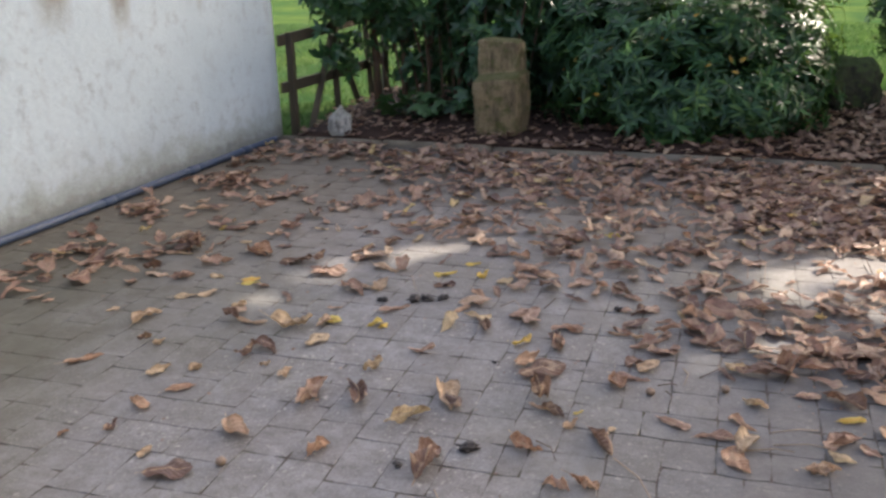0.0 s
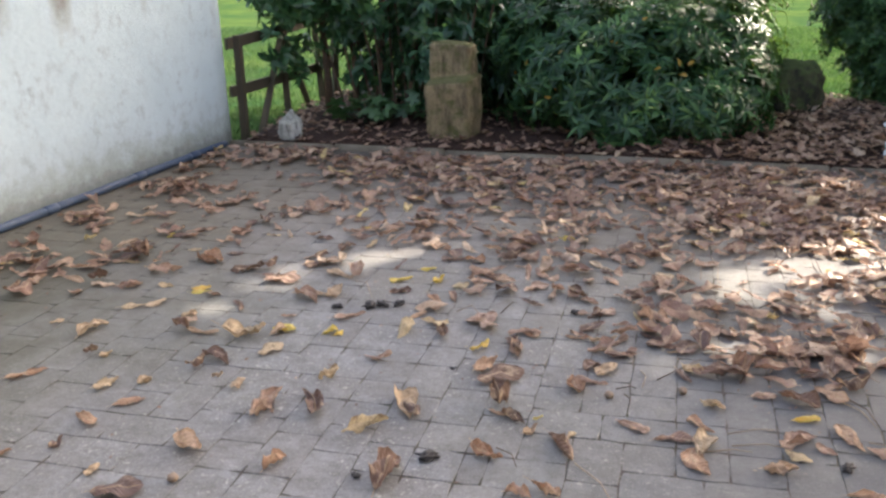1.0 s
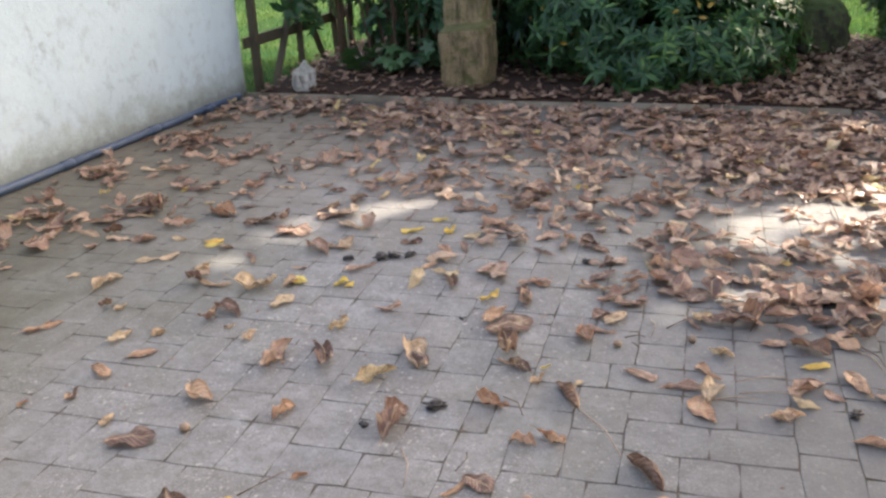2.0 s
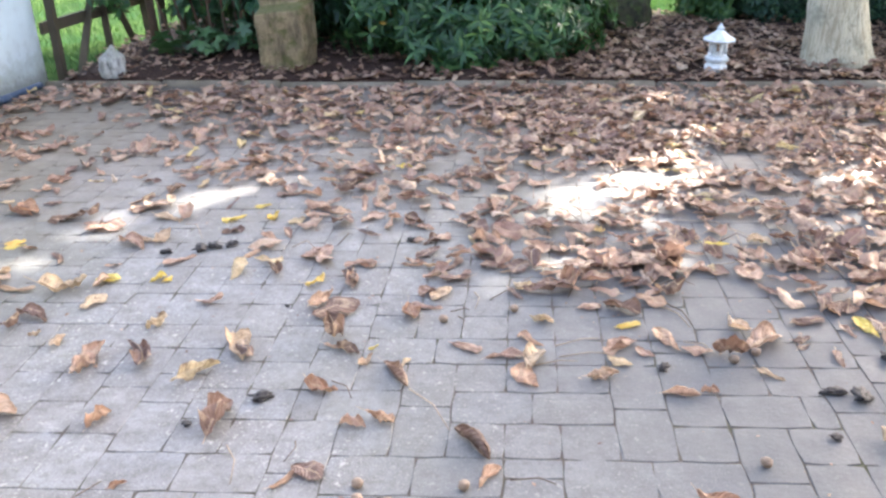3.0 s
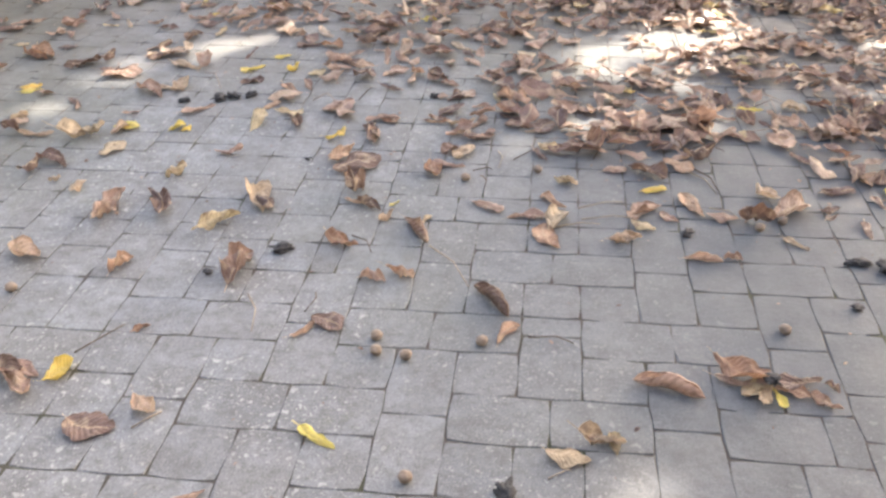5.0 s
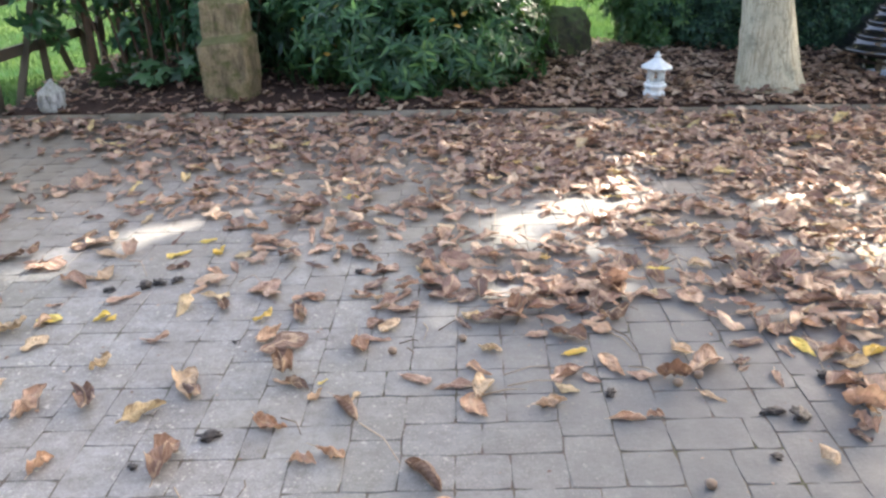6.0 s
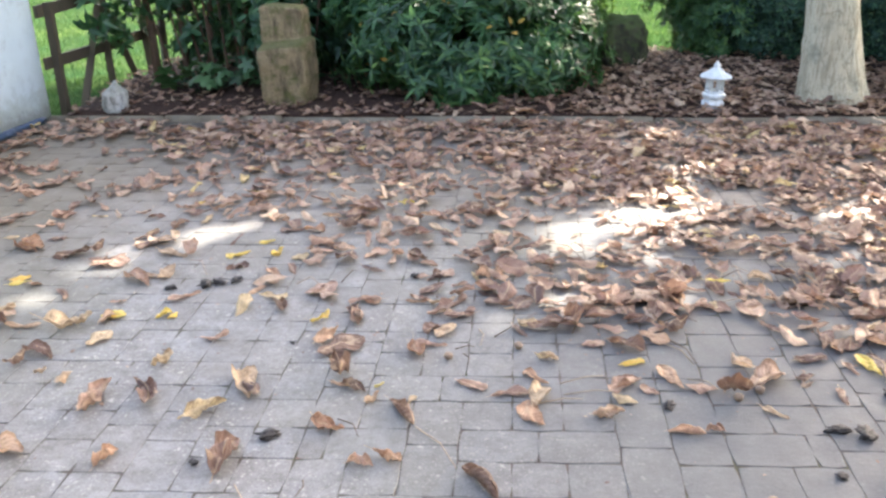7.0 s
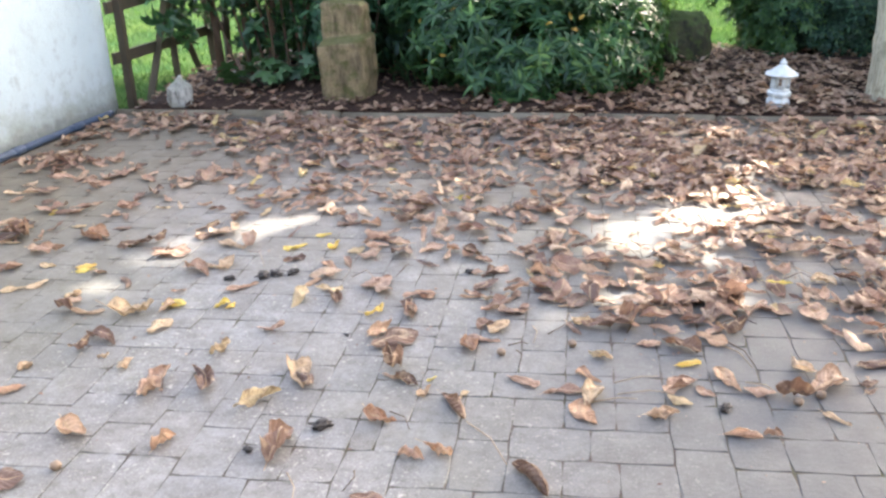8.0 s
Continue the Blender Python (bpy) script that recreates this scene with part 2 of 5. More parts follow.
def make_sand_mat():
    m = Mat("joint_sand", 0.95, spec=0.2)
    p = m.coord()
    c = m.mix(m.noise(p, 60.0, 5.0), (0.058, 0.051, 0.044), (0.115, 0.102, 0.085))
    c = m.mix(m.ramp(m.noise(p, 34.0, 4.0, 0.7), (0.56, 0.0), (0.66, 0.7)), c, (0.20, 0.19, 0.165))
    c = m.mix(m.ramp(m.noise(p, 2.3, 4.0), (0.52, 0.0), (0.62, 0.5)), c, (0.045, 0.058, 0.02))
    m.colour(c)
    m.bump(m.noise(p, 200.0, 3.0), 0.8, 0.004)
    return m.m


def make_bark_mat():
    """Pale limewashed bark with fine upright furrows."""
    m = Mat("pale_bark", 0.9, spec=0.2)
    p = m.coord()
    fur = m.noise(m.coord((1, 1, 0.13)), 34.0, 5.0, 0.6)
    crack = m.noise(m.coord((1, 1, 0.13)), 95.0, 5.0, 0.7)
    c = m.mix(m.noise(p, 4.0, 5.0, 0.6), (0.50, 0.46, 0.325), (0.68, 0.645, 0.49))
    c = m.mix(m.ramp(fur, (0.36, 0.60), (0.52, 0.0)), c, (0.33, 0.27, 0.18))
    c = m.mix(m.ramp(crack, (0.36, 0.6), (0.47, 0.0)), c, (0.20, 0.165, 0.11))
    scar = m.noise(m.coord((1, 1, 0.55)), 4.5, 3.0, 0.5)
    line = m.calc("ABSOLUTE", m.calc("SUBTRACT", scar, 0.5))
    c = m.mix(m.ramp(line, (0.003, 0.5), (0.014, 0.0)), c, (0.26, 0.215, 0.15))
    c = m.mix(m.ramp(m.noise(p, 7.0, 6.0, 0.7), (0.50, 0.0), (0.66, 0.75)), c, (0.27, 0.265, 0.20))
    c = m.mix(m.ramp(m.noise(p, 13.0, 4.0, 0.6), (0.63, 0.0), (0.72, 0.6)), c, (0.17, 0.17, 0.14))
    m.colour(c)
    m.bump(m.calc("ADD", m.calc("ADD", fur, crack), m.calc("MULTIPLY", m.noise(p, 60.0, 4.0), 0.4)), 1.0, 0.02)
    return m.m


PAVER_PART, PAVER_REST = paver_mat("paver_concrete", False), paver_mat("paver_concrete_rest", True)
LEAF_BROWN, LEAF_LITTER = litter_mat("brown_leaf", False, TANS), litter_mat("leaf_litter", True, BROWNS)
LEAF_YELLOW = litter_mat("yellow_leaf", False, ((0.0, (0.72, 0.50, 0.09)), (0.5, (0.80, 0.66, 0.17)), (1.0, (0.74, 0.46, 0.09))), 0.5, 0.35)
LEAF_ORANGE = litter_mat("orange_leaf", False, ((0.0, (0.36, 0.20, 0.125)), (0.5, (0.47, 0.275, 0.17)), (1.0, (0.56, 0.36, 0.23))), 0.5)
LEAF_PALE = litter_mat("pale_leaf", False, ((0.0, (0.52, 0.37, 0.24)), (0.5, (0.64, 0.49, 0.32)), (1.0, (0.58, 0.45, 0.25))), 0.5)
LEAF_DARKENED = litter_mat("darkened_leaf", True, DARKENED_BROWNS, 0.45)
LEAF_BED = litter_mat("weathered_leaf", True, WEATHERED, 0.5)
LEAF_DARK = litter_mat("dark_leaf", False, ((0.0, (0.12, 0.075, 0.055)), (1.0, (0.20, 0.12, 0.085))), 0.5)
WALL_MAT, SOIL, LAWN, SAND, BARK = make_wall_mat(), make_soil_mat(), make_lawn_mat(), make_sand_mat(), make_bark_mat()
KERB_MAT = plain_mat("weathered_concrete", (0.235, 0.205, 0.155), 0.9, (0.09, 0.07, 0.05), 0.8, 6.0, 0.6, 0.25)
BLOCKER_MAT = plain_mat("blocker_grey_brown", (0.20, 0.18, 0.155), 0.9, (0.13, 0.115, 0.10), 0.6, 5.0, 0.5, 0.25)
BRICK_MAT = plain_mat("red_brown_brick", (0.26, 0.11, 0.07), 0.9, (0.15, 0.08, 0.06), 0.5, 9.0, 0.4, 0.25)
PIPE_MAT = plain_mat("blue_black_plastic", (0.036, 0.066, 0.120), 0.5, (0.10, 0.12, 0.15), 0.35, 20.0, 0.08)
STONE_MAT = stone_mat("brown_sandstone", (0.42, 0.335, 0.20), (0.20, 0.15, 0.085), (0.085, 0.064, 0.040), (0.105, 0.115, 0.035))
BOULDER_MAT = stone_mat("mossy_boulder", (0.095, 0.095, 0.055), (0.045, 0.045, 0.030), (0.020, 0.020, 0.015), (0.085, 0.125, 0.040), 1.3)
OWL_MAT = stone_mat("pale_ornament_stone", (0.72, 0.72, 0.68), (0.50, 0.50, 0.47), (0.16, 0.16, 0.14), (0.36, 0.37, 0.31), 1.8)
LANTERN_MAT = plain_mat("white_lantern_paint", (0.66, 0.70, 0.70), 0.65, (0.34, 0.36, 0.33), 0.5, 24.0, 0.25)
DARK_GLAZE = plain_mat("black_glaze", (0.010, 0.010, 0.013), 0.10, (0.04, 0.035, 0.03), 0.3, 9.0, 0.03, 1.0)
FENCE_MAT = plain_mat("weathered_fence_wood", (0.080, 0.064, 0.045), 0.85, (0.045, 0.05, 0.03), 0.6, 7.0, 0.4, 0.25)
STEM_MAT = plain_mat("shrub_stem", (0.12, 0.078, 0.052), 0.85, (0.06, 0.05, 0.035), 0.6, 18.0, 0.5, 0.2)
HUSK_MAT = plain_mat("black_walnut_husk", (0.022, 0.020, 0.020), 0.7, (0.065, 0.055, 0.048), 0.6, 60.0, 0.9)
NUT_MAT = plain_mat("walnut_shell", (0.27, 0.20, 0.145), 0.8, (0.13, 0.09, 0.06), 0.6, 70.0, 0.7)
TWIG_MAT = plain_mat("leaf_stalk", (0.40, 0.31, 0.22), 0.7, (0.10, 0.07, 0.05), 0.5, 50.0, 0.2)
RHODO = green_mat("shrub_leaf", (0.015, 0.046, 0.024), (0.036, 0.108, 0.048), (0.090, 0.205, 0.070), 0.36, 0.28, 0.32)
LAUREL = green_mat("laurel_leaf", (0.021, 0.064, 0.038), (0.042, 0.122, 0.064), (0.076, 0.190, 0.080), 0.30, 0.28)
YEW = green_mat("yew_needle", (0.010, 0.030, 0.021), (0.019, 0.055, 0.034), (0.042, 0.105, 0.056), 0.5, 0.0, 0.2)
# lighter copy of YEW: sunlight on the bush's left edge put into its colour
YEW_SUNLIT = green_mat("sunlit_yew_needle", (0.022, 0.060, 0.026), (0.045, 0.115, 0.045), (0.085, 0.190, 0.065), 0.45, 0.25, 0.3)
WILLOW = green_mat("willowy_leaf", (0.035, 0.085, 0.022), (0.065, 0.14, 0.034), (0.11, 0.20, 0.045), 0.35, 0.40)
FRESH = green_mat("fresh_leaf", (0.018, 0.060, 0.030), (0.030, 0.092, 0.045), (0.050, 0.130, 0.058), 0.4, 0.2)
CROWN = green_mat("tree_leaf", (0.04, 0.075, 0.02), (0.07, 0.12, 0.03), (0.12, 0.17, 0.04), 0.45, 0.25)
BLADE = green_mat("grass_blade", (0.017, 0.050, 0.020), (0.028, 0.072, 0.029), (0.044, 0.100, 0.036), 0.95, 0.3)
AUTUMN = green_mat("withered_leaf", (0.18, 0.13, 0.02), (0.40, 0.28, 0.04), (0.42, 0.20, 0.05), 0.4, 0.25)


# ---- builders ----
def from_bm(name, bm, material, smooth=True):
    me = bpy.data.meshes.new(name)
    bm.to_mesh(me)
    bm.free()
    me.materials.append(material)
    if smooth:
        for f in me.polygons:
            f.use_smooth = True
    return me


def part(name, bm, material, parent, label="", smooth=True):
    ob = new(name, from_bm(name, bm, material, smooth))
    ob.parent = parent
    if label:
        ob["label"] = label
    return ob


def from_arrays(name, verts, faces, material, smooth=True, uv=None):
    """A mesh from an array of corners and an array of quads or triangles."""
    me = bpy.data.meshes.new(name)
    me.from_pydata([tuple(v) for v in verts.tolist()], [], faces.tolist())
    me.materials.append(material)
    me.polygons.foreach_set("use_smooth", [smooth] * len(me.polygons))
    if uv is not None:
        me.uv_layers.new(name="leaf").data.foreach_set("uv", uv[faces.ravel()].astype(np.float32).ravel())
    me.update()
    return me


def box_bm(x0, y0, z0, x1, y1, z1, bevel=0.004, bm=None):
    bm = bm or bmesh.new()
    made = bmesh.ops.create_cube(bm, size=1.0, matrix=Matrix.LocRotScale(((x0 + x1) / 2, (y0 + y1) / 2, (z0 + z1) / 2), None, (x1 - x0, y1 - y0, z1 - z0)))
    if bevel:
        vs = set(made["verts"])
        bmesh.ops.bevel(bm, geom=[e for e in bm.edges if e.verts[0] in vs], offset=bevel, segments=2, affect="EDGES")
    return bm


def lathe_bm(profile, steps, squash=None, bm=None):
    """A body of revolution from (radius, height) pairs."""
    bm = bm or bmesh.new()
    rings = []
    for r, z in profile:
        rings.append([bm.verts.new((r * math.cos(2 * math.pi * k / steps), r * math.sin(2 * math.pi * k / steps), z)) for k in range(steps)])
    for a, b in zip(rings, rings[1:]):
        for k in range(steps):
            bm.faces.new((a[k], a[(k + 1) % steps], b[(k + 1) % steps], b[k]))
    bm.faces.new(rings[0][::-1])
    bm.faces.new(rings[-1])
    return bm


def tube_bm(points, radii, steps=8, bm=None):
    """A bent, tapering tube along points."""
    bm = bm or bmesh.new()
    rings = []
    pts = [Vector(p) for p in points]
    for i, p in enumerate(pts):
        d = (pts[min(i + 1, len(pts) - 1)] - pts[max(i - 1, 0)]).normalized()
        side = d.cross(Vector((0.31, 0.9, 0.17))).normalized()
        up = d.cross(side)
        rings.append([bm.verts.new(p + (side * math.cos(a) + up * math.sin(a)) * radii[i]) for a in [2 * math.pi * k / steps for k in range(steps)]])
    for a, b in zip(rings, rings[1:]):
        for k in range(steps):
            bm.faces.new((a[k], a[(k + 1) % steps], b[(k + 1) % steps], b[k]))
    bm.faces.new(rings[0][::-1])
    bm.faces.new(rings[-1])
    return bm


def unit(v):
    return v / np.maximum(np.linalg.norm(v, axis=-1, keepdims=True), 1e-9)


def leaf_cloud(name, base, way, up, length, width, material, fold=0.25, droop=0.2, simple=False):
    """Many small pointed leaves: each starts at base, points along way, faces up; folded at the midrib and drooping."""
    n = len(base)
    way = unit(way)
    side = unit(np.cross(way, up))
    nor = np.cross(side, way)
    L, W = length[:, None], width[:, None]
    if simple:
        mid = base + way * L * 0.4 + nor * W * fold
        verts = np.stack([base, mid - side * W * 0.5, mid + side * W * 0.5, base + way * L - nor * L * droop], axis=1).reshape(-1, 3)
        faces = (np.arange(n)[:, None, None] * 4 + np.array([(0, 2, 1), (1, 2, 3)])[None]).reshape(-1, 3)
        return from_arrays(name, verts, faces, material)
    rows = []
    for f, w, d in ((0.0, 0.0, 0.0), (0.35, 1.0, 0.12), (0.7, 0.72, 0.5), (1.0, 0.0, 1.0)):
        mid = base + way * L * f - nor * L * droop * d
        if w == 0.0:
            rows.append([mid])
        else:
            rows.append([mid - side * W * w * 0.5 + nor * W * fold * w, mid, mid + side * W * w * 0.5 + nor * W * fold * w])
    flat = [v for r in rows for v in r]                      # 0 | 1 2 3 | 4 5 6 | 7
    verts = np.stack(flat, axis=1).reshape(-1, 3)
    tri = np.array([(0, 2, 1), (0, 3, 2), (1, 2, 5), (1, 5, 4), (2, 3, 6), (2, 6, 5), (4, 5, 7), (5, 6, 7)])
    faces = (np.arange(n)[:, None, None] * 8 + tri[None]).reshape(-1, 3)
    return from_arrays(name, verts, faces, material)


def in_blobs(blobs, count, shell=0.55, bottom=0.05, lumps=0.16):
    """Points in the outer shell of a set of rounded forms, with an uneven outline, and the way out at each."""
    weights = np.array([b[1][0] * b[1][1] + b[1][1] * b[1][2] + b[1][0] * b[1][2] for b in blobs])
    pick = rng.choice(len(blobs), count * 3, p=weights / weights.sum())
    c = np.array([b[0] for b in blobs])[pick]
    r = np.array([b[1] for b in blobs])[pick]
    d = unit(rng.normal(size=(len(pick), 3)))
    wob = 1 + lumps * np.sin(d[:, 0] * 9 + c[:, 0] * 7) * np.sin(d[:, 2] * 8 + 2) + lumps * 0.7 * np.sin(d[:, 1] * 13 + d[:, 2] * 11)
    rad = wob * (shell + (1 - shell) * rng.random(len(pick)) ** 0.45)
    p = c + d * r * rad[:, None]
    out = unit(d / r)
    keep = p[:, 2] > bottom
    for cc, rr in blobs:
        inside = (((p - np.array(cc)) / np.array(rr)) ** 2).sum(1) < (shell * 0.9) ** 2
        keep &= ~inside
    p, out = p[keep][:count], out[keep][:count]
    return p, out


def rosettes(p, out, each, spread=0.9):
    """Several leaves round each shoot tip, splayed from the way out."""
    base = np.repeat(p, each, axis=0)
    axis = np.repeat(unit(out + np.array((0, 0, 0.35))), each, axis=0)
    r = unit(rng.normal(size=base.shape))
    ring = unit(np.cross(axis, r))
    way = unit(axis * (0.35 + 0.5 * rng.random((len(base), 1))) + ring * spread)
    up = axis + 0.2 * rng.normal(size=base.shape)
    return base, way, up


def stems(name, roots, tips, r0, r1, parent, wander=0.08):
    for a, b in zip(roots, tips):
        a, b = np.array(a), np.array(b)
        pts = [a + (b - a) * f + rng.normal(size=3) * wander * (f * (1 - f) * 3) for f in np.linspace(0, 1, 6)]
        pts[0] = a
        part(name, tube_bm(pts, np.linspace(r0, r1, 6), 6), STEM_MAT, parent)


# ---- ground ----
bm = bmesh.new()
span = np.concatenate([np.linspace(-300, -16, 8), np.linspace(-14, 14, 45), np.linspace(16, 300, 8)])
grid = [[bm.verts.new((x, y + 6, -0.09 + 0.03 * noise.noise((x * 0.3, y * 0.3, 0)) if max(abs(x), abs(y)) < 15 else -0.1)) for x in span] for y in span]
for j in range(len(span) - 1):
    for i in range(len(span) - 1):
        bm.faces.new((grid[j][i], grid[j][i + 1], grid[j + 1][i + 1], grid[j + 1][i]))
tagged(new("ground", from_bm("ground", bm, LAWN)), "sunlit green lawn running back to the distance", "lawn", kind="structure")

# low brick garden wall far back on the lawn
far_wall = tagged(new("brick_garden_wall"), "low red-brown brick garden wall far across the lawn", "wall")
for row in range(7):
    for k in range(14):
        bx0 = 3.95 + 0.23 * k + (0.115 if row % 2 else 0.0)
        part("brick", box_bm(bx0, 28.2, -0.1 + 0.085 * row, bx0 + 0.22, 28.32, -0.1 + 0.085 * row + 0.075, 0), BRICK_MAT, far_wall, smooth=False)

# planting bed: a low bank of dark soil behind the kerb
bm = bmesh.new()
xs, ys = np.linspace(-3.06, 7.5, 86), np.concatenate([[KERB_Y + 0.035], np.linspace(KERB_Y + 0.04, 9.4, 30)])


def bed_z(x, y):
    edge = min(1.0, (9.4 - y) / 0.5, (x + 3.06) / 0.12 + 0.3, (7.5 - x) / 0.4)
    if y < KERB_Y + 0.037:
        return -0.1
    return -0.018 * max(0.0, 1 - (y - KERB_Y - 0.04) / 0.22) - 0.13 + (BED + 0.13) * max(0.0, edge) + 0.016 * noise.noise((x * 3, y * 3, 1)) + 0.012 * noise.noise((x * 9, y * 9, 4)) + 0.02 * min(1.0, (y - KERB_Y) / 1.0)


rows = [[bm.verts.new((x, y, bed_z(x, y))) for x in xs] for y in ys]
for a, b in zip(rows, rows[1:]):
    for i in range(len(xs) - 1):
        bm.faces.new((a[i], a[i + 1], b[i + 1], b[i]))
tagged(new("planting_bed", from_bm("planting_bed", bm, SOIL)), "dark crumbly soil of the planting bed", "flower bed", kind="structure")

# ---- kerb: weathered edging in lengths ----
kerb = tagged(new("kerb"), "low weathered concrete edging between patio and bed", "kerb", kind="structure")
x = WALL_X + 0.02
k = 0
while x < 7.4:
    ln = 0.915
    dz, dy = 0.006 * math.sin(k * 2.3), 0.006 * math.sin(k * 1.7 + 1)
    part("edging", box_bm(x + 0.004, KERB_Y + dy, -0.09, x + ln - 0.004, KERB_Y + 0.046 + dy, 0.038 + dz, 0.010), KERB_MAT, kerb)
    x += ln
    k += 1

# ---- wall ----
bm = bmesh.new()
ny, nz = 60, 16
y0, y1, top = -3.0, 6.22, 2.7
R = 0.035
outline = [(wall_x(y), y) for y in np.linspace(y0, y1 - R, ny)] + [(WALL_X - R + R * math.cos(a), y1 - R + R * math.sin(a)) for a in np.linspace(0.2, math.pi / 2, 5)] + [(WALL_X - 4.0, y1), (WALL_X - 4.0, y0)]
rows = []
for zz in np.linspace(-0.12, top, nz):
    rows.append([bm.verts.new((px + 0.007 * noise.noise((py * 2.0, zz * 2.0, 3)), py + 0.012 * noise.noise((zz * 2.0, 7, px)), zz)) for px, py in outline])
for a, b in zip(rows, rows[1:]):
    for i in range(len(outline)):
        j = (i + 1) % len(outline)
        bm.faces.new((a[i], a[j], b[j], b[i]))
bm.faces.new(rows[-1])
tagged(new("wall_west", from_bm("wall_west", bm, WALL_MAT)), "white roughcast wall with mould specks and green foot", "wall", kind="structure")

# unseen blocks added behind and beside the patio to shade its near end
for name, x0, hy0, x1, hy1, eaves in (("wall_south", -3.82, -3.6, 5.995, -1.9, 2.9), ("wall_east", 2.32, -1.895, 5.99, 1.8, 5.0)):
    blocker = new(name, from_bm(name, box_bm(x0, hy0, -0.1, x1, hy1, eaves, 0.012), BLOCKER_MAT, False))
    tagged(blocker, "unseen plain grey-brown block added to shade the near paving", "wall", kind="structure")

# pipe along the wall's foot
pipe = tagged(new("drain_pipe"), "blue-black plastic pipe lying along the wall's foot", "pipe")
PR = 0.026


def pipe_at(y):
    return wall_x(y) + PR + 0.006 + 0.004 * math.sin(y * 2), y, PR + 0.002


ends = [-2.9, -0.2, 2.2, 4.13, 4.97, 5.62, 6.04]
for a, b in zip(ends, ends[1:]):
    length = part("pipe_length", tube_bm([pipe_at(y) for y in np.linspace(a, b, 8)], [PR] * 8, 14), PIPE_MAT, pipe)
    if b < 6:
        part("coupling", tube_bm([pipe_at(b + d) for d in (-0.05, -0.047, 0.047, 0.05)], [PR, PR + 0.0035, PR + 0.0035, PR], 14), PIPE_MAT, length)


# ---- standing stone: upper slab set back behind a bulging foot ----
def standing_stone():
    bm = bmesh.new()
    steps, lv = 64, 60
    rings = []
    for i in range(lv + 1):
        f = i / lv
        z = BED - 0.08 + f * 0.82
        h = (z - BED) / 0.74
        foot = 1.0 if h < 0.60 else max(0.0, 1 - (h - 0.60) / 0.045)
        hx = 0.172 + 0.020 * foot - 0.02 * max(0, 0.25 - h) / 0.25
        cx = 0.018 * foot - 0.020 * h
        back, front = 0.15, 0.055 + 0.125 * foot
        close = 1.0 if h < 0.955 else 1 - 0.16 * ((h - 0.955) / 0.045) ** 2
        ring = []
        for k in range(steps):
            a = 2 * math.pi * k / steps
            ca, sa = math.cos(a), math.sin(a)
            e = 0.22
            px = cx + hx * math.copysign(abs(ca) ** e, ca) * close
            py = (back if sa > 0 else front) * math.copysign(abs(sa) ** e, sa) * close
            w = 0.010 * noise.noise((px * 6, py * 6, z * 6)) + 0.007 * noise.noise((px * 19, py * 19, z * 19)) + 0.004 * noise.noise((px * 55, py * 55, z * 40))
            if foot > 0.5 and sa < -0.3:
                w += 0.005 * math.sin(px * 30)               # worn flutes on the foot
            zz = z + 0.012 * noise.noise((px * 5, py * 5, 9)) + 0.035 * px / 0.2 * max(0.0, 1 - abs(h - 0.62) / 0.25)
            ring.append(bm.verts.new((px + w * ca, py + w * sa, zz)))
        rings.append(ring)
    for a, b in zip(rings, rings[1:]):
        for k in range(steps):
            bm.faces.new((a[k], a[(k + 1) % steps], b[(k + 1) % steps], b[k]))
    bm.faces.new(rings[0][::-1])
    bm.faces.new(rings[-1])
    ob = new("standing_stone", from_bm("standing_stone", bm, STONE_MAT))
    ob.matrix_world = pose(-1.308, 6.56, 0, 0, 0.6, -8)
    return tagged(ob, "upright brown sandstone block with a mossy ledge, on soil", "stone")


standing_stone()


# ---- boulder at the back ----
def boulder():
    bm = bmesh.new()
    bmesh.ops.create_icosphere(bm, subdivisions=5, radius=1.0)
    for v in bm.verts:
        p = v.co.copy()
        q = 1 + 0.12 * noise.noise(p * 1.7) + 0.09 * noise.noise(p * 4) + 0.05 * noise.noise(p * 11)
        v.co = Vector((math.copysign(abs(p.x) ** 0.80, p.x) * 0.29, p.y * 0.22, math.copysign(abs(p.z) ** 0.85, p.z) * 0.29)) * q
    ob = new("boulder", from_bm("boulder", bm, BOULDER_MAT))
    ob.matrix_world = pose(1.42, 8.15, 0.22)
    return tagged(ob, "dark rounded mossy boulder standing in leaf litter", "boulder")


boulder()


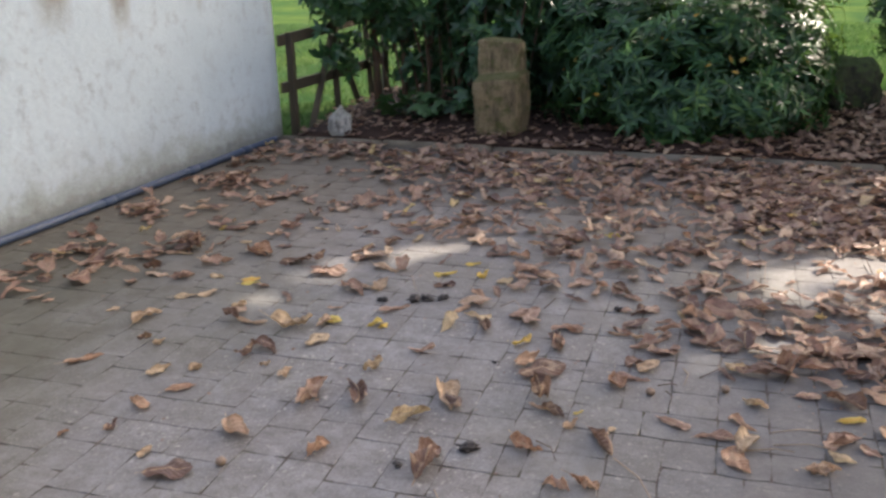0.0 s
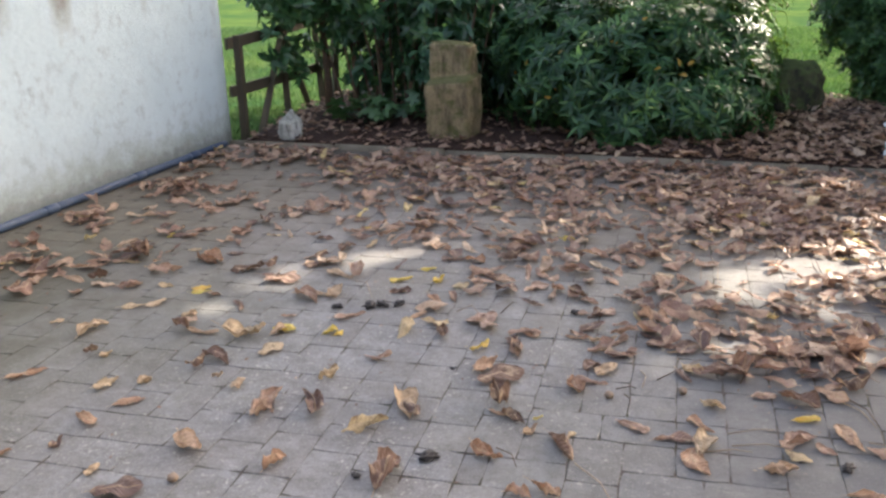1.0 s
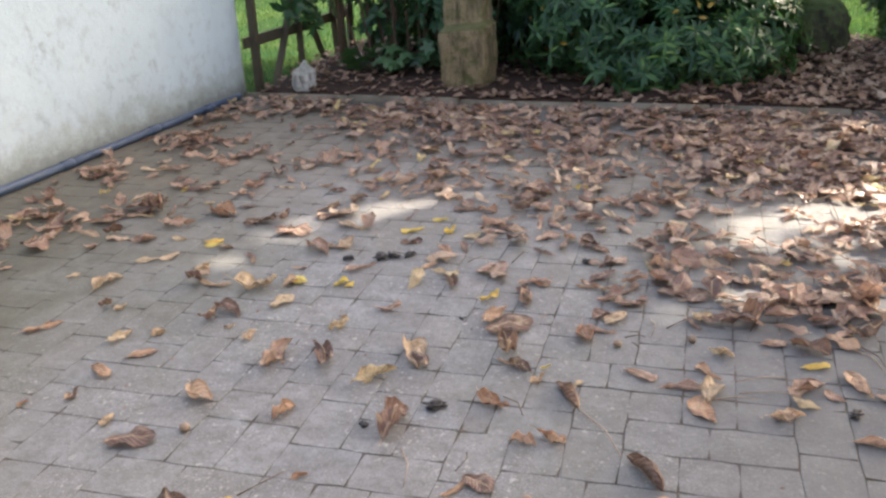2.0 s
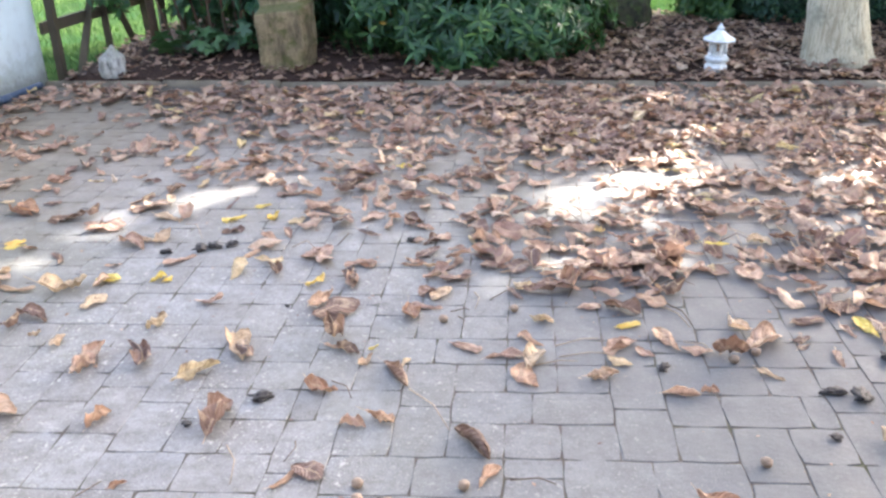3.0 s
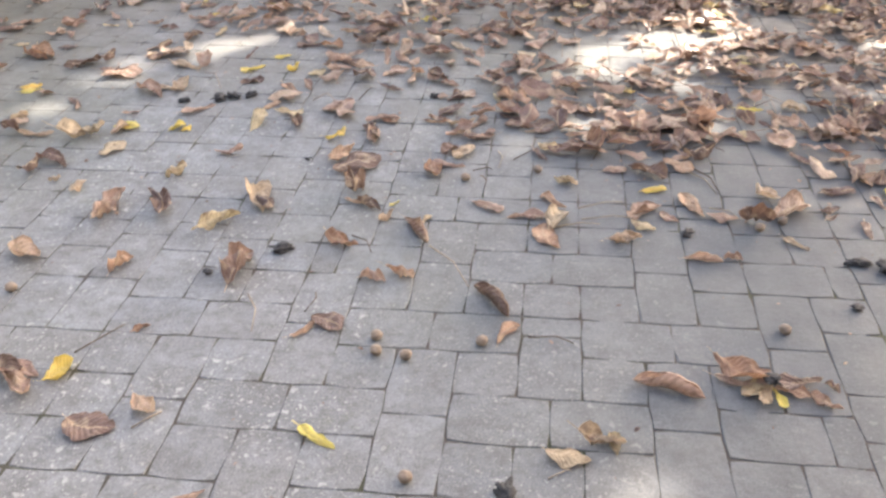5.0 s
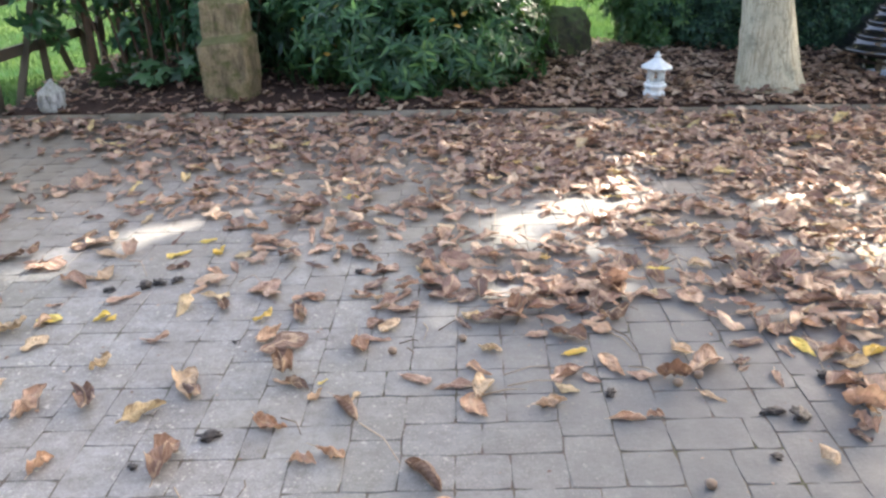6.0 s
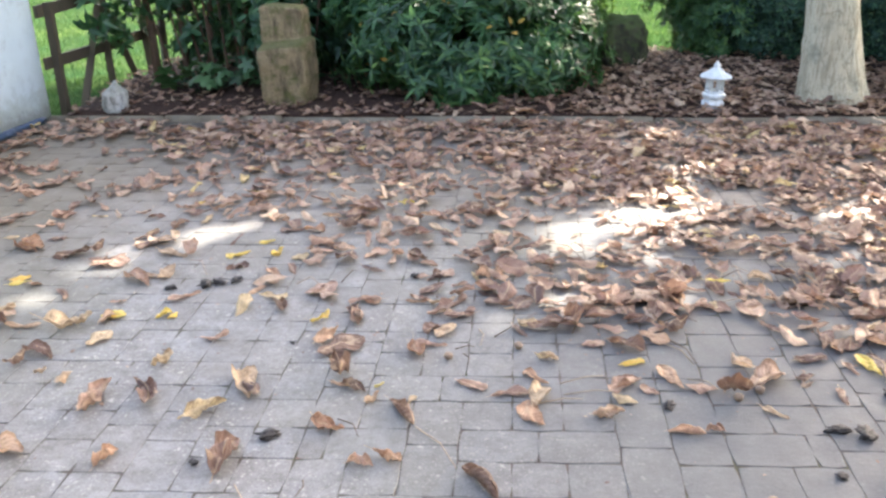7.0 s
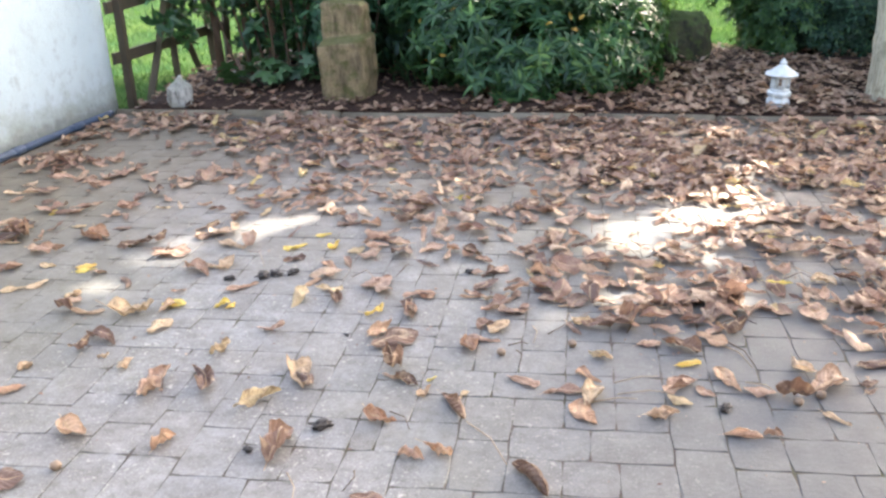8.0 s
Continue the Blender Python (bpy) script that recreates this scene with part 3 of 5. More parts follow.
# ---- small pale ornament on the kerb's edge: one plain weathered figure ----
def ornament():
    bm = bmesh.new()
    bmesh.ops.create_icosphere(bm, subdivisions=5, radius=1.0)
    for v in bm.verts:
        p = v.co.copy()
        h = (p.z + 1) / 2
        r = 0.110 - 0.026 * h - 0.050 * max(0.0, h - 0.62) / 0.38
        peak = 0.028 * max(0.0, 1 - abs(p.x - 0.05) / 0.35) * max(0.0, (p.z - 0.3) / 0.7) - 0.02 * max(0.0, -p.x) * max(0.0, p.z)
        wing = 0.13 * math.exp(-(p - Vector((-0.75, -0.60, 0.15))).length_squared / 0.09)
        q = 1 + wing + 0.16 * noise.noise(p * 2.5) + 0.13 * noise.noise(p * 6) + 0.05 * noise.noise(p * 14)
        v.co = Vector((math.copysign(abs(p.x) ** 0.40, p.x) * r * q, math.copysign(abs(p.y) ** 0.45, p.y) * r * 0.85 * q, 0.118 * math.copysign(abs(p.z) ** 0.6, p.z) * (1 + 0.10 * noise.noise(p * 3)) + peak))
    ob = new("garden_statue", from_bm("garden_statue", bm, OWL_MAT))
    ob.matrix_world = pose(-2.595, 6.24, BED + 0.088, 0, 3, 12) @ Matrix.Diagonal((0.88, 0.88, 0.94, 1))
    return tagged(ob, "small weathered pale grey stone figure beside the kerb", "statue")


ornament()


# ---- pagoda lantern ----
def lantern():
    root = tagged(new("pagoda_lantern"), "small white painted pagoda lantern standing in leaf litter", "garden lantern")
    H = 8
    part("base", lathe_bm([(0.085, -0.03), (0.088, 0.03), (0.075, 0.045), (0.070, 0.060)], H), LANTERN_MAT, root, smooth=False)
    part("platform", lathe_bm([(0.066, 0.060), (0.086, 0.075), (0.090, 0.095), (0.078, 0.104)], H), LANTERN_MAT, root, smooth=False)
    part("floor", lathe_bm([(0.070, 0.104), (0.074, 0.118), (0.064, 0.125)], H), LANTERN_MAT, root, smooth=False)
    for k in range(6):
        a = 2 * math.pi * (k + 0.5) / 6
        cx, cy = 0.056 * math.cos(a), 0.056 * math.sin(a)
        part("post", tube_bm([(cx, cy, 0.12), (cx, cy, 0.205)], [0.012, 0.011], 6), LANTERN_MAT, root)
    roof = part("roof", lathe_bm([(0.05, 0.212), (0.118, 0.218), (0.122, 0.228), (0.086, 0.246), (0.056, 0.266), (0.030, 0.288), (0.022, 0.292)], H), LANTERN_MAT, root, smooth=False)
    part("finial", lathe_bm([(0.018, 0.290), (0.026, 0.300), (0.024, 0.312), (0.012, 0.328), (0.003, 0.342)], 12), LANTERN_MAT, roof)
    part("eaves", lathe_bm([(0.066, 0.200), (0.072, 0.214), (0.060, 0.222)], H), LANTERN_MAT, roof, smooth=False)
    root.matrix_world = pose(1.945, 6.40, BED - 0.005, 1.5, 1.0, 10)


lantern()


# ---- dark tiered ornament by the far end of the bed ----
def tiered_ornament():
    root = tagged(new("tiered_garden_ornament"), "glossy black tiered cone ornament on a short foot", "garden ornament")
    part("foot", lathe_bm([(0.35, -0.05), (0.34, 0.02), (0.32, 0.05), (0.31, 0.12), (0.32, 0.22)], 40), DARK_GLAZE, root)
    z, r = 0.20, 0.50
    for k in range(5):
        rim = [(r - 0.16, z - 0.012), (r - 0.035, z - 0.006), (r - 0.008, z + 0.003), (r, z + 0.018), (r - 0.006, z + 0.032), (r - 0.022, z + 0.042), (r - 0.046, z + 0.052), (r - 0.066, z + 0.066), (r - 0.078, z + 0.086), (r - 0.086, z + 0.114)]
        part("tier", lathe_bm(rim, 64), DARK_GLAZE, root)
        z += 0.104
        r -= 0.086
    part("finial", lathe_bm([(0.05, z - 0.01), (0.075, z + 0.03), (0.06, z + 0.08), (0.02, z + 0.11)], 24), DARK_GLAZE, root)
    root.matrix_world = pose(4.08, 7.12, BED)


tiered_ornament()


# ---- fence running back from the wall's corner ----
def fence():
    root = tagged(new("fence"), "dark weathered wooden rail fence with crooked pickets", "fence")

    def stick(name, a, b, w, d):
        a, b = Vector(a), Vector(b)
        bm = bmesh.new()
        rot = (b - a).to_track_quat("Z", "X").to_matrix().to_4x4()
        ln = (b - a).length
        n = 7
        rings = []
        for i in range(n):
            f = i / (n - 1)
            o = 0.006 * noise.noise((a.x * 5 + f * 3, a.y * 5, 2))
            rings.append([bm.verts.new((sx * d / 2 + o, sy * w / 2 + o, f * ln)) for sx, sy in ((-1, -1), (1, -1), (1, 1), (-1, 1))])
        for p, q in zip(rings, rings[1:]):
            for k in range(4):
                bm.faces.new((p[k], p[(k + 1) % 4], q[(k + 1) % 4], q[k]))
        bm.faces.new(rings[0][::-1])
        bm.faces.new(rings[-1])
        bmesh.ops.transform(bm, matrix=Matrix.Translation(a) @ rot, verts=bm.verts)
        part(name, bm, FENCE_MAT, root, smooth=False)

    X = -3.045
    stick("post", (X, 6.30, -0.12), (X, 6.32, 0.86), 0.055, 0.06)
    stick("post", (X, 8.35, -0.12), (X + 0.02, 8.37, 0.95), 0.06, 0.06)
    stick("rail", (X - 0.040, 6.20, 0.80), (X - 0.035, 8.45, 0.85), 0.030, 0.088)
    stick("rail", (X - 0.040, 6.20, 0.418), (X - 0.035, 8.45, 0.375), 0.030, 0.088)
    for y, lean in ((6.62, 0.58), (7.19, -0.04), (7.70, -0.55), (8.02, -0.12)):
        stick("picket", (X - 0.008, y, 0.0), (X - 0.005, y + lean, 0.86), 0.06, 0.022)


fence()


# ---- shrubs ----
def shrub(name, label, blobs, tips, each, ln, wd, material, stem_roots, stem_tips, droop=0.2, shell=0.55, lumps=0.16, spread=0.9, r0=0.018, simple=False, wander=0.08, clump=0.0):
    root = tagged(new(name), label, "shrub")
    stems("stem", stem_roots, stem_tips, r0, 0.006, root, wander)
    p, out = in_blobs(blobs, tips, shell, BED + 0.03, lumps)
    if clump:
        keep = np.array([noise.noise(Vector(q) * 4.2) > -clump for q in p.tolist()])
        p, out = p[keep], out[keep]
    base, way, up = rosettes(p, out, each, spread)
    n = len(base)
    me = leaf_cloud("foliage", base, way, up, ln * (0.6 + 0.6 * rng.random(n)), wd * (0.7 + 0.5 * rng.random(n)), material, 0.18, droop, simple)
    ob = new("foliage", me)
    ob.parent = root
    return root


evergreen = shrub("evergreen_shrub", "dense dark evergreen shrub with glossy whorled leaves",
      [((0.02, 7.45, 0.52), (1.02, 0.80, 0.62)), ((-0.48, 7.5, 0.72), (0.50, 0.55, 0.48)), ((0.55, 7.5, 0.70), (0.52, 0.5, 0.45)), ((0.05, 6.86, 0.40), (0.74, 0.44, 0.40)), ((0.76, 7.05, 0.38), (0.40, 0.40, 0.36)),
       ((-0.45, 6.95, 0.48), (0.34, 0.36, 0.36)), ((0.25, 7.05, 0.78), (0.40, 0.34, 0.30)), ((0.86, 7.5, 0.62), (0.26, 0.30, 0.32)), ((0.02, 6.60, 0.22), (0.44, 0.28, 0.24)), ((0.55, 6.75, 0.25), (0.35, 0.28, 0.26))],
      5200, 8, 0.112, 0.027, RHODO,
      [(0.05 + 0.05 * k, 7.35, 0.0) for k in range(-3, 4)], [(0.05 + 0.22 * k, 7.1 + 0.1 * (k % 3), 0.8) for k in range(-3, 4)], droop=0.42, lumps=0.30, spread=1.15, clump=0.22)


def yellowed(parent, blobs, n):
    """Single leaves turned yellow, caught on the outside of a bush."""
    p, out = in_blobs(blobs, n, 0.97, 0.2, 0.18)
    base, way, up = rosettes(p, out, 1, 1.2)
    for k in range(len(p)):
        one = slice(k, k + 1)
        ob = new("yellowed_leaf", leaf_cloud("yellowed_leaf", base[one], way[one], out[one], np.array([0.05 + 0.04 * rng.random()]), np.array([0.022 + 0.015 * rng.random()]), AUTUMN, 0.2, 0.3))
        ob.parent = parent
        ob["label"] = "withered yellow or orange leaf"


yellowed(evergreen, [((0.02, 7.40, 0.52), (1.0, 0.80, 0.62)), ((0.05, 6.86, 0.40), (0.74, 0.45, 0.41))], 34)
laurel = shrub("laurel_shrub", "tall many-stemmed laurel hanging over the fence",
      [((-2.20, 7.5, 1.32), (0.80, 0.6, 0.56)), ((-1.65, 7.5, 1.00), (0.60, 0.55, 0.72)), ((-2.70, 7.0, 1.14), (0.32, 0.45, 0.28)), ((-1.5, 7.25, 0.45), (0.42, 0.36, 0.42)), ((-1.95, 7.85, 0.50), (0.50, 0.36, 0.50)),
       ((-1.75, 8.0, 0.55), (0.62, 0.36, 0.60)), ((-1.05, 7.75, 0.60), (0.45, 0.35, 0.65)), ((-2.97, 6.95, 0.74), (0.09, 0.20, 0.20)), ((-2.90, 7.25, 0.58), (0.12, 0.22, 0.18)), ((-2.98, 7.1, 1.13), (0.36, 0.45, 0.17)), ((-2.55, 7.4, 0.80), (0.24, 0.28, 0.24)), ((-2.40, 7.6, 0.42), (0.22, 0.28, 0.30))],
      1900, 7, 0.120, 0.044, LAUREL,
      [(-2.45 + 0.085 * k, 7.20 + 0.09 * (k % 4), 0.0) for k in range(14)], [(-2.85 + 0.14 * k, 7.2 + 0.12 * (k % 3), 1.5) for k in range(14)], 0.35, 0.3, 0.25, r0=0.014, wander=0.012)
for x0, y0, x1, r in ((-2.68, 7.30, -2.76, 0.034), (-2.46, 7.40, -2.50, 0.026), (-2.28, 7.50, -2.20, 0.032), (-1.92, 7.30, -1.80, 0.030)):
    part("trunk", tube_bm([(x0, y0, 0.0), (x0 + 0.35 * (x1 - x0) + 0.02, y0, 0.45), (x1, y0 + 0.05, 1.4)], [r * 1.25, r, r * 0.75], 10), STEM_MAT, laurel)
shrub("hedge", "dark overgrown hedge closing the back of the bed",
      [((-1.45, 8.9, 0.75), (1.15, 0.5, 0.85)), ((-0.3, 9.0, 0.7), (0.7, 0.5, 0.8))],
      2200, 7, 0.13, 0.05, LAUREL,
      [(-1.6 + 0.4 * k, 8.9, 0.0) for k in range(4)], [(-1.7 + 0.42 * k, 8.9, 1.1) for k in range(4)], 0.25, 0.6)
shrub("willowy_shrub", "loose light green shrub with narrow hanging leaves",
      [((0.35, 8.45, 0.85), (0.95, 0.38, 0.70)), ((-0.55, 8.2, 1.0), (0.45, 0.32, 0.45)), ((0.85, 8.5, 1.20), (0.40, 0.30, 0.30))],
      1900, 6, 0.13, 0.020, WILLOW,
      [(0.0 + 0.16 * k, 8.45, 0.0) for k in range(6)], [(-0.6 + 0.34 * k, 8.4, 1.3) for k in range(6)], 0.75, 0.4, 0.3, 1.0, 0.010)
YEW_FORM = [((3.85, 8.95, 0.85), (1.70, 0.95, 0.85)), ((5.9, 8.7, 0.85), (1.6, 0.9, 0.85)), ((2.95, 8.65, 0.50), (0.75, 0.5, 0.55)), ((4.0, 8.5, 0.55), (0.9, 0.5, 0.6)), ((5.2, 8.5, 0.55), (0.9, 0.5, 0.6))]
yew = shrub("yew", "broad very dark yew bush behind the tree", YEW_FORM,
      46000, 7, 0.068, 0.020, YEW,
      [(3.3 + 0.5 * k, 8.9, 0.0) for k in range(6)], [(2.9 + 0.65 * k, 8.8, 1.4) for k in range(6)], 0.1, 0.60, 0.2, 1.1, simple=True)
p, out = in_blobs([((2.05, 8.78, 0.98), (0.40, 0.38, 0.48)), ((2.34, 8.62, 0.45), (0.34, 0.36, 0.45)), ((2.6, 8.6, 0.8), (0.42, 0.36, 0.60))], 9000, 0.35, BED + 0.05, 0.3)
base, way, up = rosettes(p, out, 7, 1.1)
edge = new("side_foliage", leaf_cloud("side_foliage", base, way, up, 0.05 + 0.04 * rng.random(len(base)), 0.018 + 0.008 * rng.random(len(base)), YEW_SUNLIT, 0.1, 0.1, True))
edge.parent = yew
# older, larger sprays that fill the inside of the yew
p, out = in_blobs([(c, tuple(0.72 * v for v in r)) for c, r in YEW_FORM], 11000, 0.5, BED, 0.1)
base, way, up = rosettes(p, out, 5, 1.4)
inner = new("inner_foliage", leaf_cloud("inner_foliage", base, way, up, 0.09 + 0.04 * rng.random(len(base)), 0.035 + 0.015 * rng.random(len(base)), YEW, 0.1, 0.1, True))
inner.parent = yew


def low_plant():
    root = tagged(new("groundcover_plant"), "low plant with broad lobed mid-green leaves", "plant")
    n = 44
    cx, cy = -2.12, 6.93
    for k in range(n):
        a, r = rng.random() * 6.283, 0.36 * math.sqrt(rng.random())
        tip = Vector((cx + r * math.cos(a) * 1.25, cy + r * math.sin(a) * 0.8, BED + 0.08 + 0.17 * rng.random() * (1.2 - r)))
        foot = Vector((cx + 0.25 * r * math.cos(a), cy + 0.25 * r * math.sin(a), BED))
        bm = tube_bm([foot, foot.lerp(tip, 0.5) + Vector((0, 0, 0.03)), tip], [0.003] * 3, 4)
        turn = Euler((rng.normal() * 0.35 + 0.35, rng.normal() * 0.35, a)).to_matrix()
        size = 0.075 + 0.03 * rng.random()
        c = bm.verts.new(tip)
        lobes = 5
        ring = []
        for j in range(lobes * 4):
            b = 2 * math.pi * j / (lobes * 4)
            rr = size * (0.72 + 0.28 * math.cos(b * lobes))
            ring.append(bm.verts.new(tip + turn @ Vector((rr * math.cos(b), rr * math.sin(b), -0.25 * rr))))
        for j in range(len(ring)):
            bm.faces.new((c, ring[j], ring[(j + 1) % len(ring)]))
        part("leaf", bm, FRESH, root)


low_plant()


# ---- the pale tree, its crown shading the patio ----
# openings in the crown: floor spot (x, y), half length, half width, heading in degrees, share of the leaves left out
GAPS = [(0.93, 3.98, 0.48, 0.32, 42, 0.93), (1.24, 4.22, 0.40, 0.27, 42, 1.0), (0.74, 3.62, 0.26, 0.20, 40, 0.6), (0.68, 3.88, 0.24, 0.18, 42, 0.85), (1.36, 4.10, 0.26, 0.18, 42, 1.0), (0.98, 4.75, 0.34, 0.14, 40, 1.0), (0.72, 1.30, 0.17, 0.15, 43, 1.0), (-1.02, 3.85, 0.48, 0.16, 50, 0.86), (-1.30, 3.52, 0.52, 0.20, 48, 0.74), (-1.55, 3.10, 0.45, 0.20, 45, 0.5),
        (1.38, 5.55, 0.30, 0.14, 43, 1.0), (0.50, 2.92, 0.46, 0.15, 55, 0.72), (1.5, 4.8, 0.34, 0.14, 43, 1.0), (-0.75, 5.85, 0.40, 0.22, 20, 1.0), (-0.35, 6.2, 0.35, 0.2, 60, 1.0), (-1.0, 6.45, 0.3, 0.2, 10, 1.0), (0.2, 6.3, 0.35, 0.18, 40, 1.0)]
GAPS += [(-0.7, 2.9, 1.1, 0.55, 45, 0.30), (0.3, 2.75, 0.8, 0.35, 45, 0.30), (-0.85, 3.65, 1.4, 0.6, 45, 0.45), (1.35, 3.4, 0.8, 0.5, 45, 0.5), (0.1, 4.6, 1.1, 0.6, 45, 0.38), (-0.5, 5.3, 1.3, 0.5, 0, 0.4), (1.6, 5.2, 0.9, 0.5, 20, 0.2), (-0.15, 6.42, 1.1, 0.5, 0, 0.62), (-0.9, 7.3, 1.6, 0.6, 0, 0.6), (-2.85, 6.65, 0.75, 0.5, 0, 0.62), (-3.4, 6.2, 0.5, 0.5, 0, 0.5)]
fleck = random.Random(12)
for k in range(38):             # light on the shoulders of laurel and shrub, not on the stone between
    gx, gy = fleck.uniform(-3.3, 0.5), fleck.uniform(5.8, 6.9)
    if not (-2.4 < gx < -1.0 and gy < 6.35):
        GAPS.append((gx, gy, fleck.uniform(0.09, 0.19), fleck.uniform(0.08, 0.11), fleck.uniform(0, 90), 1.0))
GAPS.append((2.75, 3.9, 1.0, 0.9, 45, 0.18))
for k in range(70):             # flecks over the drift of leaves, where they lie thick
    gx, gy = fleck.uniform(1.8, 3.6), fleck.uniform(2.8, 4.4)
    if math.hypot(gx - 2.1, gy - 3.1) > 0.35 and math.hypot(gx - 1.64, gy - 4.4) > 0.45:
        GAPS.append((gx, gy, fleck.uniform(0.09, 0.17), fleck.uniform(0.075, 0.105), fleck.uniform(30, 60), 1.0))
for k in range(44):              # flecks on the near edge of the drift
    GAPS.append((fleck.uniform(0.55, 1.20), fleck.uniform(3.00, 3.75), fleck.uniform(0.05, 0.09), fleck.uniform(0.045, 0.06), fleck.uniform(30, 60), 1.0))

for k in range(16):             # light on the near shoulder of the yew
    spot = Vector((fleck.uniform(1.8, 2.8), fleck.uniform(8.2, 8.8), fleck.uniform(0.5, 1.3)))
    spot -= SUN_DIR * (spot.z / SUN_DIR.z)
    GAPS.append((spot.x, spot.y, fleck.uniform(0.10, 0.20), fleck.uniform(0.08, 0.12), fleck.uniform(0, 90), 1.0))


def pale_tree():
    root = tagged(new("tree"), "tree with pale limewashed trunk flaring at its foot", "tree")
    cx, cy = 2.90, 6.64
    bm = bmesh.new()
    steps, lv = 72, 70
    rings = []
    for i in range(lv + 1):
        z = -0.05 + (3.6 + 0.05) * (i / lv) ** 1.25
        h = max(0.0, z - BED)
        r = 0.172 + 0.082 * math.exp(-h / 0.50) + 0.02 * math.exp(-h / 0.07) - 0.012 * h
        lx = cx - 0.15 * h
        ring = []
        for k in range(steps):
            a = 2 * math.pi * k / steps
            w = 1 + 0.06 * noise.noise((math.cos(a) * 1.6, math.sin(a) * 1.6, z * 1.3)) + 0.03 * noise.noise((math.cos(a) * 3.5, math.sin(a) * 3.5, z * 5)) + 0.02 * noise.noise((math.cos(a) * 9, math.sin(a) * 9, z * 1.5)) + 0.05 * math.exp(-h / 0.3) * math.cos(a * 5 + 0.6)
            w += (0.10 + 0.03 * noise.noise((a * 3, h * 9, 5))) * math.exp(-((a - 3.3) / 0.55) ** 2) * (1 if h < 0.42 else max(0, 1 - (h - 0.42) / 0.07))
            ring.append(bm.verts.new((lx + r * w * math.cos(a), cy + r * w * math.sin(a), z)))
        rings.append(ring)
    for a, b in zip(rings, rings[1:]):
        for k in range(steps):
            bm.faces.new((a[k], a[(k + 1) % steps], b[(k + 1) % steps], b[k]))
    bm.faces.new(rings[-1])
    part("trunk", bm, BARK, root)
    fork = Vector((cx - 0.15 * 3.5, cy, 3.5))
    heart = Vector((5.0, 9.9, 6.4))
    for k in range(9):
        a = 2 * math.pi * k / 9 + 0.3
        end = heart + Vector((4.6 * math.cos(a), 4.0 * math.sin(a), 0.8 * (k % 3) - 0.4))
        mid = fork.lerp(heart, 0.55) + Vector((0.9 * math.cos(a), 0.9 * math.sin(a), 0.4))
        part("limb", tube_bm([fork - Vector((0, 0, 0.2)), fork.lerp(mid, 0.5), mid, end], [0.11, 0.09, 0.06, 0.012], 8), BARK, root)
    n = 44000
    d = unit(rng.normal(size=(n, 3)))
    p = np.array(heart) + d * np.array((6.6, 5.6, 2.0)) * (0.15 + 0.85 * rng.random((n, 1)) ** 0.5)
    s = np.array(SUN_DIR)
    foot = p - s * (p[:, 2:3] / s[2])
    keep = np.ones(len(p), bool)
    for gx, gy, hl, hw, head, share in GAPS:
        c, sn = math.cos(radians(head)), math.sin(radians(head))
        u = ((foot[:, 0] - gx) * c + (foot[:, 1] - gy) * sn) / hl
        v = (-(foot[:, 0] - gx) * sn + (foot[:, 1] - gy) * c) / hw
        keep &= ~((u * u + v * v < 1) & (rng.random(len(p)) < share))
    p = p[keep]
    way = unit(rng.normal(size=p.shape) + np.array((0, 0, -0.3)))
    ob = new("crown", leaf_cloud("crown", p - way * 0.1, way, unit(rng.normal(size=p.shape) + np.array((0, 0, 1.2))), 0.24 + 0.08 * rng.random(len(p)), 0.13 + 0.05 * rng.random(len(p)), CROWN, simple=True))
    ob.parent = root


pale_tree()


# ---- grass near the fence and in the gap by the boulder ----
def grass(name, x0, x1, y0, y1, n):
    base = np.stack([rng.uniform(x0, x1, n), rng.uniform(y0, y1, n), np.full(n, -0.08)], 1)
    way = unit(rng.normal(size=(n, 3)) * np.array((0.45, 0.45, 0.0)) + np.array((0, 0, 1.0)))
    me = leaf_cloud(name, base, way, unit(rng.normal(size=(n, 3))), rng.uniform(0.04, 0.10, n), np.full(n, 0.009), BLADE, 0.1, 0.25)
    tagged(new(name, me), "rough blades of lawn grass", "grass", kind="stuff")


grass("grass", -9.0, -3.05, 6.25, 17.0, 30000)
grass("grass", 1.2, 4.6, 9.1, 18.0, 16000)


